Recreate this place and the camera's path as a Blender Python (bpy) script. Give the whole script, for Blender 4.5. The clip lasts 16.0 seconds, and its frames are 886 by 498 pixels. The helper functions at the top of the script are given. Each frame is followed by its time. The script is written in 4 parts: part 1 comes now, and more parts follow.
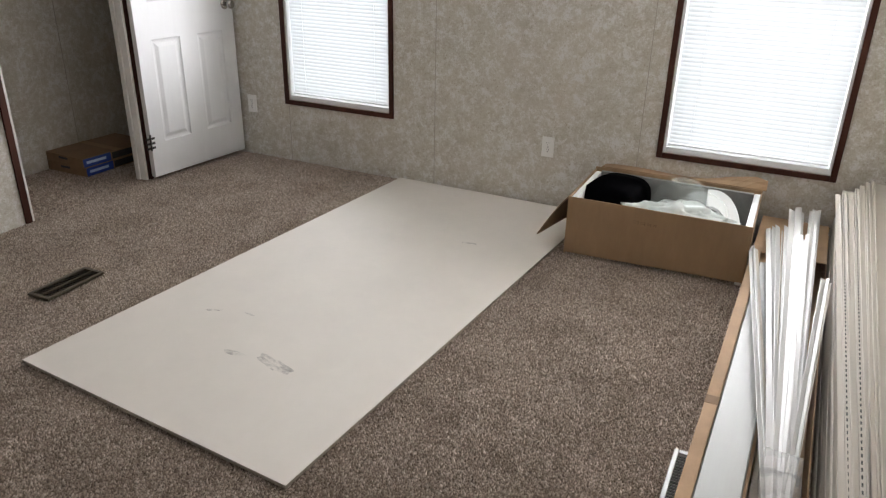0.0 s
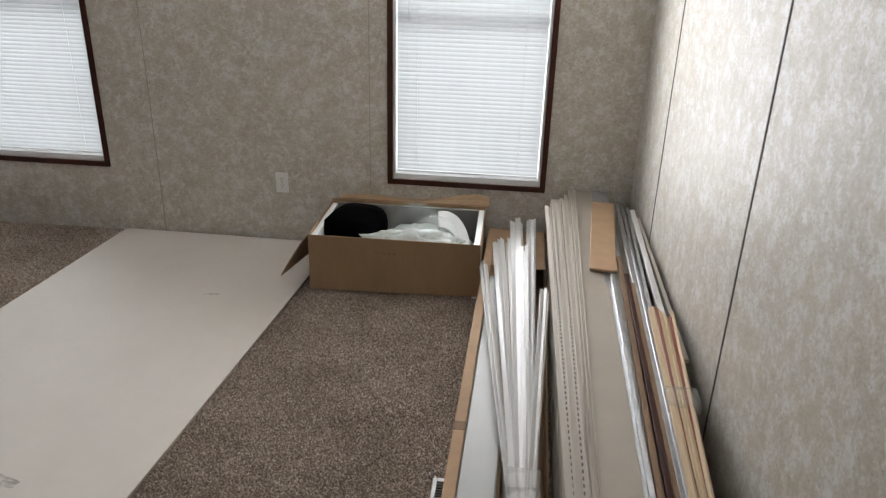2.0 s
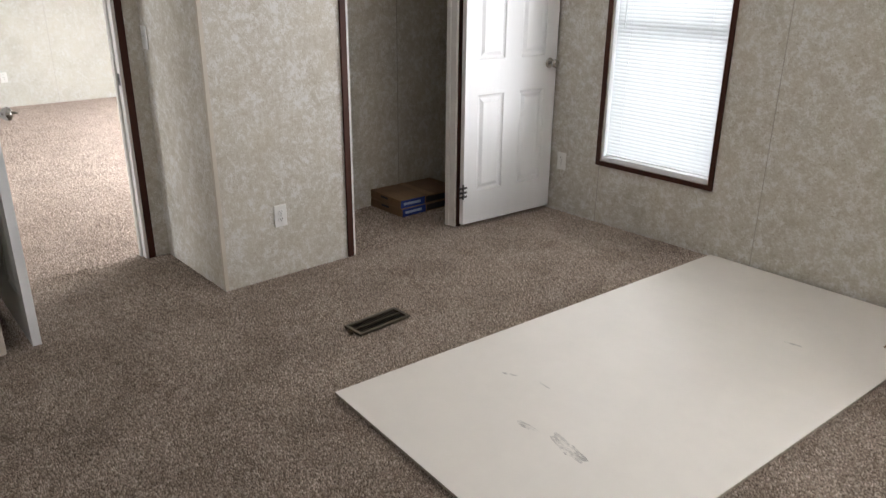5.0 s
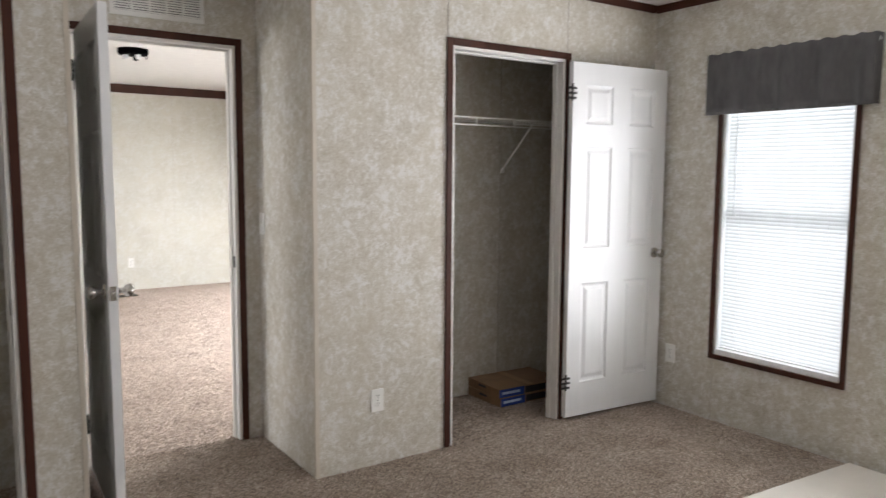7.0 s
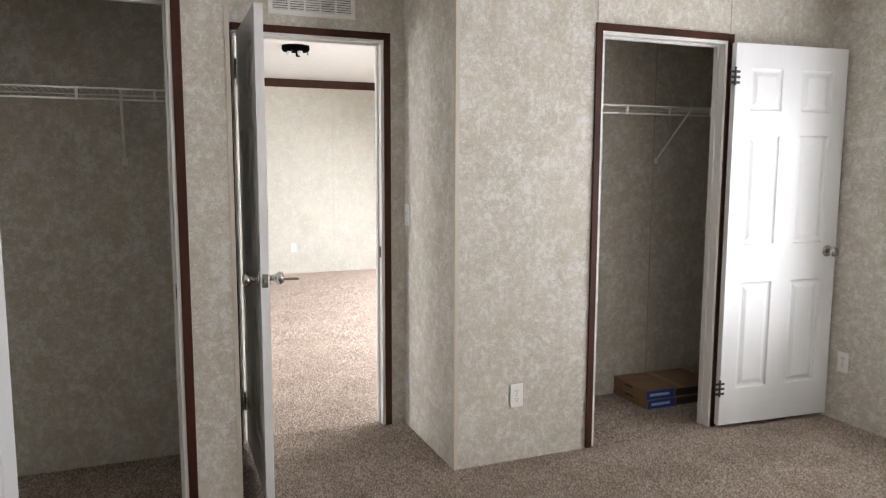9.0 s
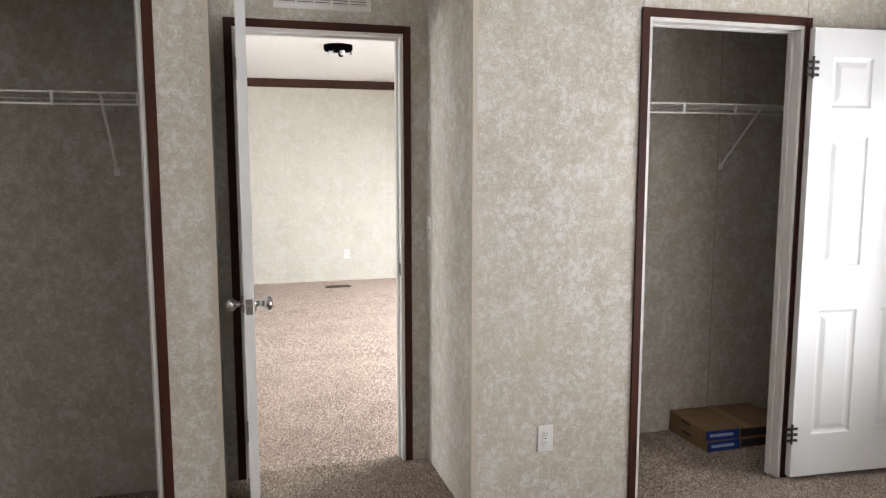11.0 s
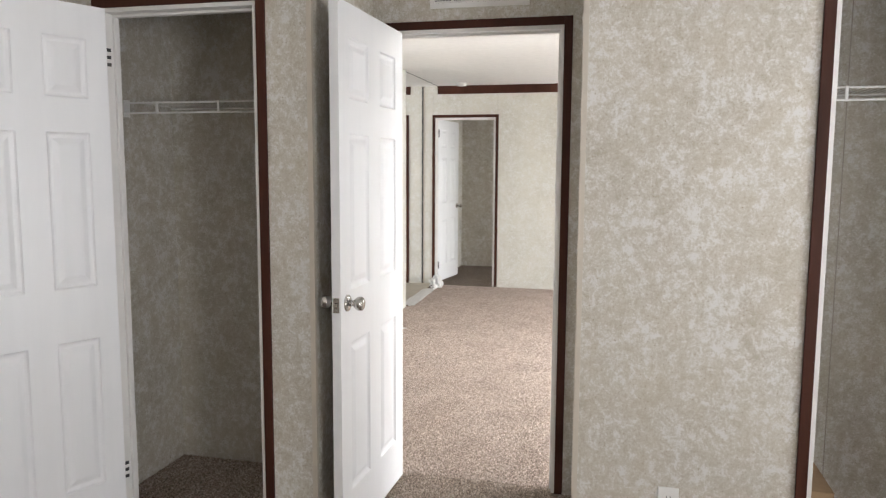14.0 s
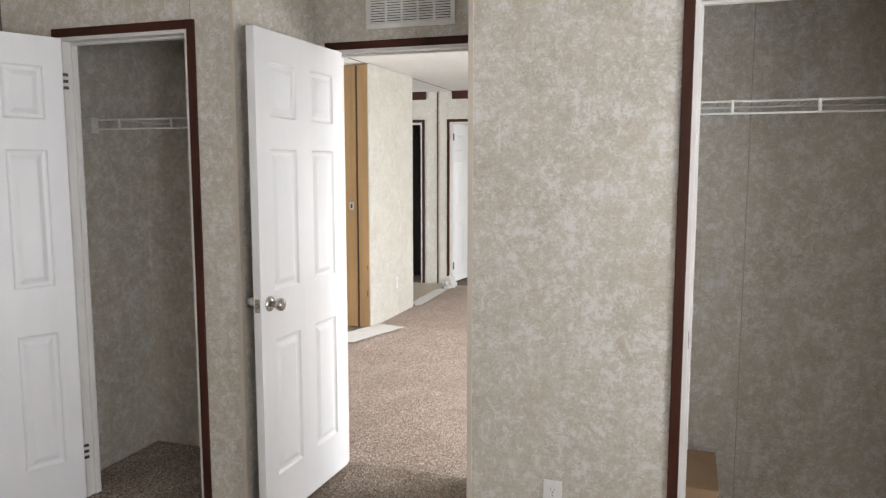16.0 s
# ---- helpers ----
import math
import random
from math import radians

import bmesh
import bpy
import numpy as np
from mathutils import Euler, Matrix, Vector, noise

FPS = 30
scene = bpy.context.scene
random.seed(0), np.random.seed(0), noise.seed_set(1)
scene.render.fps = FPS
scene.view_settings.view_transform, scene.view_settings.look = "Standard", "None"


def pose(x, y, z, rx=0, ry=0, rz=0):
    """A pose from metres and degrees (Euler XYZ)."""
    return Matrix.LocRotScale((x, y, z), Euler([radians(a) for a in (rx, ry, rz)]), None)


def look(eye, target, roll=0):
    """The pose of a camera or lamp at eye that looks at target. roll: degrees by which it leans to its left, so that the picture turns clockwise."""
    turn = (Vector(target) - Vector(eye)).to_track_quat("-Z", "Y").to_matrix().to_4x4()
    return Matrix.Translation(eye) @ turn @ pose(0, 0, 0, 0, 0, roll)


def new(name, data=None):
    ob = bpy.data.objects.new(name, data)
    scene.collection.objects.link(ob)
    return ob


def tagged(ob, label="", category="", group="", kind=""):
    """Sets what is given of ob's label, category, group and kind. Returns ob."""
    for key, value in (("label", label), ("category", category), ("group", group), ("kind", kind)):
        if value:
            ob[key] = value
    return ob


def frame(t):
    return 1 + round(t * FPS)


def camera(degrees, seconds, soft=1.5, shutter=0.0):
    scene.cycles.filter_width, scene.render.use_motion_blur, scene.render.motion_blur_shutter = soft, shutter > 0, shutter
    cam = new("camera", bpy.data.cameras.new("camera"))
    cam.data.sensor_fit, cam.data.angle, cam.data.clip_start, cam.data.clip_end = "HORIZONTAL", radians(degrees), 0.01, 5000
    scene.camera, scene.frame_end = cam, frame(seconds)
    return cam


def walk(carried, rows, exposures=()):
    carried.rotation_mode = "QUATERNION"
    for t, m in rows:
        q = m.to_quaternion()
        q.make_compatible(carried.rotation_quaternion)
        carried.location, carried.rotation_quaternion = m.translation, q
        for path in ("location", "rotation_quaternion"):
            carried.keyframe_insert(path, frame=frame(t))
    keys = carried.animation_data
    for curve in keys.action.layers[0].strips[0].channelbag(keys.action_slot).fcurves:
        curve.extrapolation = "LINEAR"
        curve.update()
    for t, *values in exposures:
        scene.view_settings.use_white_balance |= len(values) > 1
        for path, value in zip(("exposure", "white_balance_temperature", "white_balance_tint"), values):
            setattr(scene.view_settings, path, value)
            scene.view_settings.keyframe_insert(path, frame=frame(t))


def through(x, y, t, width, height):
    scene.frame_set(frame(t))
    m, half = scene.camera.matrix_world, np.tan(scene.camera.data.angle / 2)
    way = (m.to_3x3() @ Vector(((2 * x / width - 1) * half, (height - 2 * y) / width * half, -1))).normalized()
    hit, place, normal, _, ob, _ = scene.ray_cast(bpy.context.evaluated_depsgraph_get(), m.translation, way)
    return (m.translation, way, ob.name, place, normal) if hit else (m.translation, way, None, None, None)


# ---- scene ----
# ---- camera and walk ----
cam = camera(62.3, 16.0, soft=1.2, shutter=0.35)
PATH = [
    (0, (-0.041, -0.073, 1.46), (-0.836, 1.572, 0.647), 1.2),
    (0.5, (-0.02, -0.039, 1.554), (-0.804, 1.611, 0.74), 0.7),
    (1, (0.052, -0.013, 1.599), (-0.543, 1.718, 0.792), 0.6),
    (1.5, (0.097, 0.013, 1.618), (-0.219, 1.819, 0.819), 1.0),
    (2, (0.012, -0.003, 1.618), (-0.164, 1.825, 0.827), 1.7),
    (2.5, (-0.113, -0.021, 1.601), (-0.315, 1.807, 0.816), 2.2),
    (3, (-0.217, -0.053, 1.578), (-0.622, 1.743, 0.799), 2.3),
    (3.5, (-0.219, -0.054, 1.555), (-1.036, 1.606, 0.793), 1.8),
    (4, (-0.19, -0.056, 1.534), (-1.313, 1.42, 0.786), 1.8),
    (4.5, (-0.235, -0.058, 1.507), (-1.547, 1.253, 0.758), 1.6),
    (4.7, (-0.258, -0.046, 1.51), (-1.612, 1.218, 0.756), 1.3),
    (6.8, (-0.354, -0.018, 1.447), (-1.947, 1.176, 1.253), 0.4),
    (7, (-0.386, -0.019, 1.453), (-2.026, 1.106, 1.248), 0.4),
    (7.5, (-0.357, 0.0, 1.474), (-2.102, 0.95, 1.244), 0.4),
    (8, (-0.304, -0.014, 1.479), (-2.104, 0.826, 1.244), 0.3),
    (8.5, (-0.258, -0.014, 1.484), (-2.083, 0.769, 1.244), 0.2),
    (9, (-0.411, 0.06, 1.473), (-2.246, 0.817, 1.233), 0.2),
    (9.2, (-0.498, 0.092, 1.47), (-2.337, 0.842, 1.228), 0.1),
    (11.5, (-0.734, 0.594, 1.511), (-2.674, 1.019, 1.275), 0.2),
    (12, (-0.775, 0.751, 1.504), (-2.746, 0.998, 1.269), 0.4),
    (12.5, (-0.867, 0.969, 1.512), (-2.853, 1.018, 1.28), 0.3),
    (13, (-0.827, 1.189, 1.515), (-2.809, 1.05, 1.288), 0.4),
    (13.5, (-0.818, 1.372, 1.523), (-2.78, 1.058, 1.296), 0.3),
    (14, (-0.934, 1.526, 1.49), (-2.868, 1.064, 1.268), 0.3),
    (14.5, (-0.958, 1.724, 1.489), (-2.857, 1.138, 1.258), 0.2),
    (15, (-0.902, 1.961, 1.508), (-2.781, 1.316, 1.28), 0.2),
    (15.5, (-0.887, 2.094, 1.535), (-2.761, 1.431, 1.31), 0.1),
    (16, (-0.897, 2.153, 1.543), (-2.784, 1.532, 1.318), 0.0),
]
walk(cam, [(t, look(eye, target, roll)) for t, eye, target, roll in PATH],
     exposures=[(0.0, 0.03), (0.5, 0.06), (1.2, -0.25), (2.4, -0.45), (3.0, -0.30), (3.6, 0.0), (4.7, 0.13), (7.0, 0.17), (7.6, 0.30), (9.0, 0.36), (12.5, 0.36), (13.6, 0.34), (16.0, 0.18)])

# ---- world, sun and window light ----
WIN_L = 47.0      # watts per square metre of bedroom window
LIV_L = 66.0
GLOW = 6.8        # the overcast distance beyond the windows
world = bpy.data.worlds.new("overcast_sky")
scene.world = world
world.use_nodes = True
wn = world.node_tree.nodes
sky = wn.new("ShaderNodeTexSky")
sky.sky_type, sky.sun_disc = "NISHITA", False
sky.sun_elevation, sky.sun_rotation = radians(48), radians(20)
world.node_tree.links.new(sky.outputs[0], wn["Background"].inputs[0])
wn["Background"].inputs[1].default_value = 0.12
sun = new("sun", bpy.data.lights.new("sun", "SUN"))
sun.data.energy, sun.data.angle, sun.data.color = 1.0, radians(12), (1.0, 0.97, 0.92)
sun.matrix_world = look((3, 9, 9), (0, 0, 0))


def window_light(x, y, z, w, h, watts, facing=-1, strips=1, rise=0.0, spread=180, tint=(0.952, 0.957, 1.0)):
    """The sky's light, standing in the opening of a window. strips and rise: sent upwards by the slats of a blind."""
    la = bpy.data.lights.new("window_skylight", "AREA")
    la.shape, la.size, la.size_y, la.energy, la.color = "RECTANGLE", w, h / strips, watts / strips, tint
    la.spread = radians(spread)
    for k in range(strips):
        zk = z - h / 2 + h * (k + 0.5) / strips
        ob = new("window_skylight", la)
        ob.matrix_world = look((x, y, zk), (x, y + facing, zk + rise))

# ---- materials ----
def material(name):
    m = bpy.data.materials.new(name)
    m.use_nodes = True
    nt = m.node_tree
    return m, nt, nt.nodes["Principled BSDF"]


def tex_noise(nt, scale, detail=4.0, rough=0.55, stretch=None, swirl=0.0):
    co = nt.nodes.new("ShaderNodeTexCoord")
    n = nt.nodes.new("ShaderNodeTexNoise")
    n.inputs["Scale"].default_value, n.inputs["Detail"].default_value = scale, detail
    n.inputs["Roughness"].default_value, n.inputs["Distortion"].default_value = rough, swirl
    if stretch:
        mp = nt.nodes.new("ShaderNodeMapping")
        mp.inputs["Scale"].default_value = stretch
        nt.links.new(co.outputs["Object"], mp.inputs["Vector"])
        nt.links.new(mp.outputs[0], n.inputs["Vector"])
    else:
        nt.links.new(co.outputs["Object"], n.inputs["Vector"])
    return n.outputs["Fac"]


def ramp(nt, fac, stops):
    r = nt.nodes.new("ShaderNodeValToRGB")
    while len(r.color_ramp.elements) < len(stops):
        r.color_ramp.elements.new(0.5)
    for e, (p, c) in zip(r.color_ramp.elements, stops):
        e.position, e.color = p, (*c, 1)
    nt.links.new(fac, r.inputs["Fac"])
    return r.outputs["Color"]


def mixed(nt, a, b, fac, mode="MIX"):
    m = nt.nodes.new("ShaderNodeMix")
    m.data_type, m.blend_type = "RGBA", mode
    for sock, v in ((m.inputs[0], fac), (m.inputs[6], a), (m.inputs[7], b)):
        if isinstance(v, (int, float)):
            sock.default_value = v
        elif isinstance(v, tuple):
            sock.default_value = (*v, 1)
        else:
            nt.links.new(v, sock)
    return m.outputs[2]


def bumped(nt, bsdf, height, strength, distance=0.002):
    b = nt.nodes.new("ShaderNodeBump")
    b.inputs["Strength"].default_value, b.inputs["Distance"].default_value = strength, distance
    nt.links.new(height, b.inputs["Height"])
    nt.links.new(b.outputs[0], bsdf.inputs["Normal"])


def plain(name, color, rough=0.5, metal=0.0, vary=0.12, scale=14.0, bump=0.08, bscale=160.0, stretch=None, spec=0.5):
    """A painted, plastic or wooden surface: two scales of variation and a fine relief."""
    m, nt, b = material(name)
    dark = tuple(c * (1 - vary) for c in color)
    lite = tuple(min(1, c * (1 + vary)) for c in color)
    c1 = ramp(nt, tex_noise(nt, scale, 5, 0.6, stretch), [(0.3, dark), (0.7, lite)])
    c2 = ramp(nt, tex_noise(nt, scale * 7, 3, 0.6, stretch), [(0.25, (1 - vary * 0.6,) * 3), (0.75, (1.0,) * 3)])
    nt.links.new(mixed(nt, c1, c2, 1.0, "MULTIPLY"), b.inputs["Base Color"])
    b.inputs["Roughness"].default_value, b.inputs["Metallic"].default_value = rough, metal
    b.inputs["Specular IOR Level"].default_value = spec
    if bump:
        bumped(nt, b, tex_noise(nt, bscale, 3, 0.6, stretch), bump)
    return m


def wallpaper(name, tan, pale, streak=None):
    """Vinyl-covered wallboard with a sponged pattern of pale flecks over tan."""
    m, nt, b = material(name)
    big = ramp(nt, tex_noise(nt, 3.2, 3, 0.5), [(0.35, tuple(c * 0.93 for c in tan)), (0.65, tuple(c * 1.05 for c in tan))])
    cloud = tex_noise(nt, 11.0, 3, 0.5, streak, 0.4)
    dab = tex_noise(nt, 34.0, 6, 0.7, streak, 0.5)
    crisp = tex_noise(nt, 120.0, 6, 0.75, streak)
    both = mixed(nt, mixed(nt, cloud, dab, 0.66), crisp, 0.38)
    soft = ramp(nt, both, [(0.42, (0.0, 0.0, 0.0)), (0.58, (0.85, 0.85, 0.85))])
    fleck = ramp(nt, both, [(0.515, (0.0, 0.0, 0.0)), (0.565, (0.9, 0.9, 0.9))])
    col = mixed(nt, mixed(nt, big, pale, soft), tuple(min(1.0, c * r) for c, r in zip(pale, (1.02, 1.04, 1.08))), fleck)
    dots = ramp(nt, tex_noise(nt, 120.0, 3, 0.6), [(0.29, (0.45, 0.40, 0.33)), (0.35, (1, 1, 1))])
    nt.links.new(mixed(nt, col, dots, 0.5, "MULTIPLY"), b.inputs["Base Color"])
    b.inputs["Roughness"].default_value = 0.55
    b.inputs["Specular IOR Level"].default_value = 0.35
    bumped(nt, b, tex_noise(nt, 240.0, 3, 0.6), 0.12, 0.001)
    return m


def carpet_material():
    m, nt, b = material("cut_pile_carpet")
    vor = nt.nodes.new("ShaderNodeTexVoronoi")
    co = nt.nodes.new("ShaderNodeTexCoord")
    vor.inputs["Scale"].default_value = 150.0
    warp = nt.nodes.new("ShaderNodeTexNoise")
    warp.inputs["Scale"].default_value = 60.0
    nt.links.new(co.outputs["Object"], warp.inputs["Vector"])
    nt.links.new(mixed(nt, co.outputs["Object"], warp.outputs["Color"], 0.012), vor.inputs["Vector"])
    # Goes dark between tufts: the shade of the crevices is painted into the colour.
    tuft = ramp(nt, vor.outputs["Distance"], [(0.05, (1.0, 1.0, 1.0)), (0.75, (0.30, 0.29, 0.28))])
    fleck = ramp(nt, tex_noise(nt, 95.0, 4, 0.75), [(0.34, (0.21, 0.16, 0.125)), (0.5, (0.39, 0.315, 0.255)), (0.68, (0.62, 0.53, 0.45))])
    tread = ramp(nt, tex_noise(nt, 3.4, 4, 0.6), [(0.36, (0.80, 0.79, 0.78)), (0.62, (1.0, 1.0, 1.0))])
    lay = ramp(nt, tex_noise(nt, 16.0, 3, 0.6), [(0.3, (0.88, 0.88, 0.88)), (0.7, (1.0, 1.0, 1.0))])
    c = mixed(nt, fleck, tuft, 1.0, "MULTIPLY")
    c = mixed(nt, c, tread, 1.0, "MULTIPLY")
    c = mixed(nt, c, lay, 1.0, "MULTIPLY")
    nt.links.new(c, b.inputs["Base Color"])
    b.inputs["Roughness"].default_value = 0.95
    b.inputs["Specular IOR Level"].default_value = 0.1
    h = mixed(nt, tuft, tex_noise(nt, 70.0, 5, 0.7), 0.45)
    bumped(nt, b, h, 0.9, 0.008)
    return m


def pile_material(name, c0, c1, c2, c3, low):
    """The yarn tufts themselves: each one its own shade of a brown heather."""
    m, nt, b = material(name)
    geo = nt.nodes.new("ShaderNodeNewGeometry")
    yarn = ramp(nt, geo.outputs["Random Per Island"], [(0.0, c0), (0.4, c1), (0.75, c2), (1.0, c3)])
    tread = ramp(nt, tex_noise(nt, 3.4, 4, 0.6), [(0.38, (low * 0.93, low * 0.915, low * 0.90)), (0.60, (1.0, 1.0, 1.0))])
    lay = ramp(nt, tex_noise(nt, 30.0, 4, 0.65), [(0.3, (low, low * 0.995, low * 0.99)), (0.7, (1.0, 1.0, 1.0))])
    nt.links.new(mixed(nt, mixed(nt, yarn, tread, 1.0, "MULTIPLY"), lay, 1.0, "MULTIPLY"), b.inputs["Base Color"])
    b.inputs["Roughness"].default_value = 1.0
    b.inputs["Specular IOR Level"].default_value = 0.05
    b.inputs["Sheen Weight"].default_value, b.inputs["Sheen Roughness"].default_value = 0.22, 0.45
    b.inputs["Sheen Tint"].default_value = (0.9, 0.78, 0.68, 1)
    return m


def glass_material(name, tint=(0.95, 0.98, 0.97), rough=0.0):
    m, nt, b = material(name)
    b.inputs["Base Color"].default_value = (*tint, 1)
    b.inputs["Transmission Weight"].default_value = 1.0
    b.inputs["Roughness"].default_value, b.inputs["IOR"].default_value = rough, 1.45
    return m


def thin_material(name, color, through, rough=0.5, stretch=None, vary=0.1, clear=0.0):
    """A thin sheet that lets part of the light through: blind slats, cloth, plastic film."""
    m, nt, b = material(name)
    out = nt.nodes["Material Output"]
    tr = nt.nodes.new("ShaderNodeBsdfTranslucent")
    mx = nt.nodes.new("ShaderNodeMixShader")
    col = ramp(nt, tex_noise(nt, 30.0, 5, 0.6, stretch), [(0.3, tuple(c * (1 - vary) for c in color)), (0.7, tuple(min(1, c * (1 + vary)) for c in color))])
    nt.links.new(col, b.inputs["Base Color"])
    nt.links.new(col, tr.inputs["Color"])
    b.inputs["Roughness"].default_value = rough
    mx.inputs[0].default_value = through
    nt.links.new(b.outputs[0], mx.inputs[1])
    nt.links.new(tr.outputs[0], mx.inputs[2])
    last = mx
    if clear:
        see = nt.nodes.new("ShaderNodeBsdfTransparent")
        last = nt.nodes.new("ShaderNodeMixShader")
        last.inputs[0].default_value = clear
        nt.links.new(mx.outputs[0], last.inputs[1])
        nt.links.new(see.outputs[0], last.inputs[2])
    nt.links.new(last.outputs[0], out.inputs["Surface"])
    return m


WALL = wallpaper("sponged_wall_vinyl", (0.462, 0.418, 0.338), (0.645, 0.620, 0.574))
WALL_LIV = wallpaper("cream_wall_vinyl", (0.555, 0.53, 0.455), (0.63, 0.615, 0.565))
CARPET = carpet_material()
PILE = pile_material("carpet_yarn", (0.215, 0.168, 0.134), (0.375, 0.302, 0.246), (0.50, 0.413, 0.342), (0.70, 0.60, 0.51), 0.84)
# The same carpet's yarn, paler: the living room's stronger light is in the colour.
PILE_LIV_LIT = pile_material("lit_carpet_yarn", (0.36, 0.285, 0.24), (0.50, 0.405, 0.348), (0.58, 0.48, 0.415), (0.72, 0.61, 0.535), 0.94)
CEIL = plain("ceiling_board", (0.80, 0.79, 0.77), 0.9, vary=0.03, bump=0.35, bscale=90)
CHERRY = plain("cherry_trim", (0.056, 0.016, 0.008), 0.55, spec=0.25, vary=0.3, scale=9, stretch=(1, 1, 0.15), bump=0.05)
JAMB = plain("white_jamb_paint", (0.72, 0.70, 0.67), 0.45, vary=0.04)
DOORW = plain("white_door_paint", (0.75, 0.75, 0.75), 0.38, vary=0.02, bump=0.1, bscale=320, stretch=(1, 1, 0.08))
PAPERED_JAMB = plain("taupe_jamb", (0.50, 0.47, 0.42), 0.5, vary=0.08)
DARKGAP = plain("dark_joint", (0.07, 0.065, 0.06), 0.8)
JOINT = plain("vinyl_joint", (0.39, 0.352, 0.297), 0.6)
BEAD = plain("beige_corner_bead", (0.56, 0.50, 0.42), 0.5, vary=0.06)
CHROME = plain("worn_nickel", (0.55, 0.53, 0.50), 0.22, 1.0, vary=0.1)
STEEL = plain("hinge_steel", (0.075, 0.072, 0.07), 0.45, 0.9, vary=0.15)
VINYLW = plain("white_window_vinyl", (0.82, 0.83, 0.84), 0.35, vary=0.02)
PLATE = plain("white_plate_plastic", (0.78, 0.77, 0.74), 0.3, vary=0.02)
SLOT = plain("outlet_slot", (0.03, 0.03, 0.03), 0.6)
SLAT = thin_material("blind_slat_vinyl", (0.86, 0.87, 0.88), 0.45, 0.45, vary=0.02)
CLOTH = thin_material("grey_valance_cloth", (0.125, 0.12, 0.122), 0.2, 0.9, stretch=(1, 1, 0.3), vary=0.18)
GLASS = glass_material("window_glass")
BOARD = plain("cream_wallboard", (0.68, 0.635, 0.575), 0.62, vary=0.035, scale=3, bump=0.05, bscale=120)
BOARD_EDGE = plain("gypsum_edge", (0.36, 0.31, 0.25), 0.9, vary=0.15, scale=40)
CARD = plain("brown_cardboard", (0.33, 0.215, 0.12), 0.85, vary=0.10, scale=10, bump=0.1, bscale=60, stretch=(1, 1, 0.3))
# Real dull brown, and also the shaded copy of the open carton's card.
CARD_DARK = plain("dull_shaded_cardboard", (0.24, 0.15, 0.085), 0.85, vary=0.14, scale=10)

WOOD = plain("pale_pine", (0.64, 0.49, 0.31), 0.6, vary=0.16, scale=7, stretch=(1, 0.08, 1), bump=0.1)
WOODRED = plain("red_stained_wood", (0.25, 0.06, 0.035), 0.5, vary=0.2, stretch=(1, 0.1, 1))
STUD = plain("framing_pine", (0.43, 0.27, 0.13), 0.7, vary=0.2, scale=8, stretch=(1, 1, 0.07), bump=0.12)
STRIPW = plain("white_vinyl_strip", (0.60, 0.59, 0.57), 0.35, vary=0.04, stretch=(1, 0.1, 1))
STRIPB = plain("beige_vinyl_channel", (0.49, 0.445, 0.375), 0.42, vary=0.05, stretch=(1, 0.1, 1))
TAUPE = plain("taupe_panel", (0.42, 0.375, 0.31), 0.5, vary=0.05, scale=5)
GALV = plain("galvanised_steel", (0.50, 0.51, 0.52), 0.32, 0.85, vary=0.14, scale=20)
TANCARD = plain("tan_carton", (0.43, 0.28, 0.16), 0.8, vary=0.1, scale=8, bump=0.08, bscale=70)
GREYFOAM = plain("grey_foam", (0.24, 0.24, 0.23), 0.9, vary=0.12, bump=0.3, bscale=120)
FOAM = plain("white_foam", (0.80, 0.81, 0.80), 0.9, vary=0.03, bump=0.3, bscale=200)
BLACK = plain("matt_black_plastic", (0.0015, 0.0015, 0.002), 0.95, spec=0.02, vary=0.3)
FROST = thin_material("frosted_lamp_glass", (0.66, 0.70, 0.66), 0.5, 0.15, vary=0.08, clear=0.86)
FILM = thin_material("white_plastic_bag", (0.76, 0.80, 0.77), 0.35, 0.3, vary=0.10, clear=0.12)
TAPE = plain("clear_tape", (0.80, 0.79, 0.77), 0.12, vary=0.1, scale=60, bump=0.6, bscale=90)
TAPE.node_tree.nodes["Principled BSDF"].inputs["Alpha"].default_value = 0.20
BROWNMETAL = plain("brown_enamel", (0.09, 0.075, 0.05), 0.4, 0.3, vary=0.2)
BLUE = plain("blue_print", (0.012, 0.045, 0.27), 0.5, vary=0.12)
INK = plain("pale_print", (0.45, 0.55, 0.72), 0.6, vary=0.1)
DARKPRINT = plain("dark_print", (0.025, 0.022, 0.022), 0.6, vary=0.2)
PAPER = plain("torn_white_paper", (0.70, 0.69, 0.66), 0.85, vary=0.06, scale=25)
VINYLFLOOR = plain("tan_sheet_vinyl", (0.45, 0.40, 0.32), 0.5, vary=0.1, scale=6)
PENCIL = plain("pencil_mark", (0.255, 0.165, 0.092), 0.9, vary=0.2)
REGISTER_GREY = plain("pale_grey_enamel", (0.46, 0.46, 0.45), 0.4, 0.2, vary=0.06)
PANELW = plain("greyish_white_panel", (0.33, 0.33, 0.30), 0.4, vary=0.04, stretch=(1, 0.1, 1))

# ---- building helpers ----
def mesh_ob(name, bm, mat, parent=None, label="", smooth=False):
    me = bpy.data.meshes.new(name)
    bmesh.ops.recalc_face_normals(bm, faces=bm.faces)
    bm.to_mesh(me)
    bm.free()
    for m in (mat if isinstance(mat, (list, tuple)) else [mat]):
        me.materials.append(m)
    if smooth:
        for p in me.polygons:
            p.use_smooth = True
    ob = new(name, me)
    if parent is not None:
        ob.parent = parent
    if label:
        ob["label"] = label
    return ob


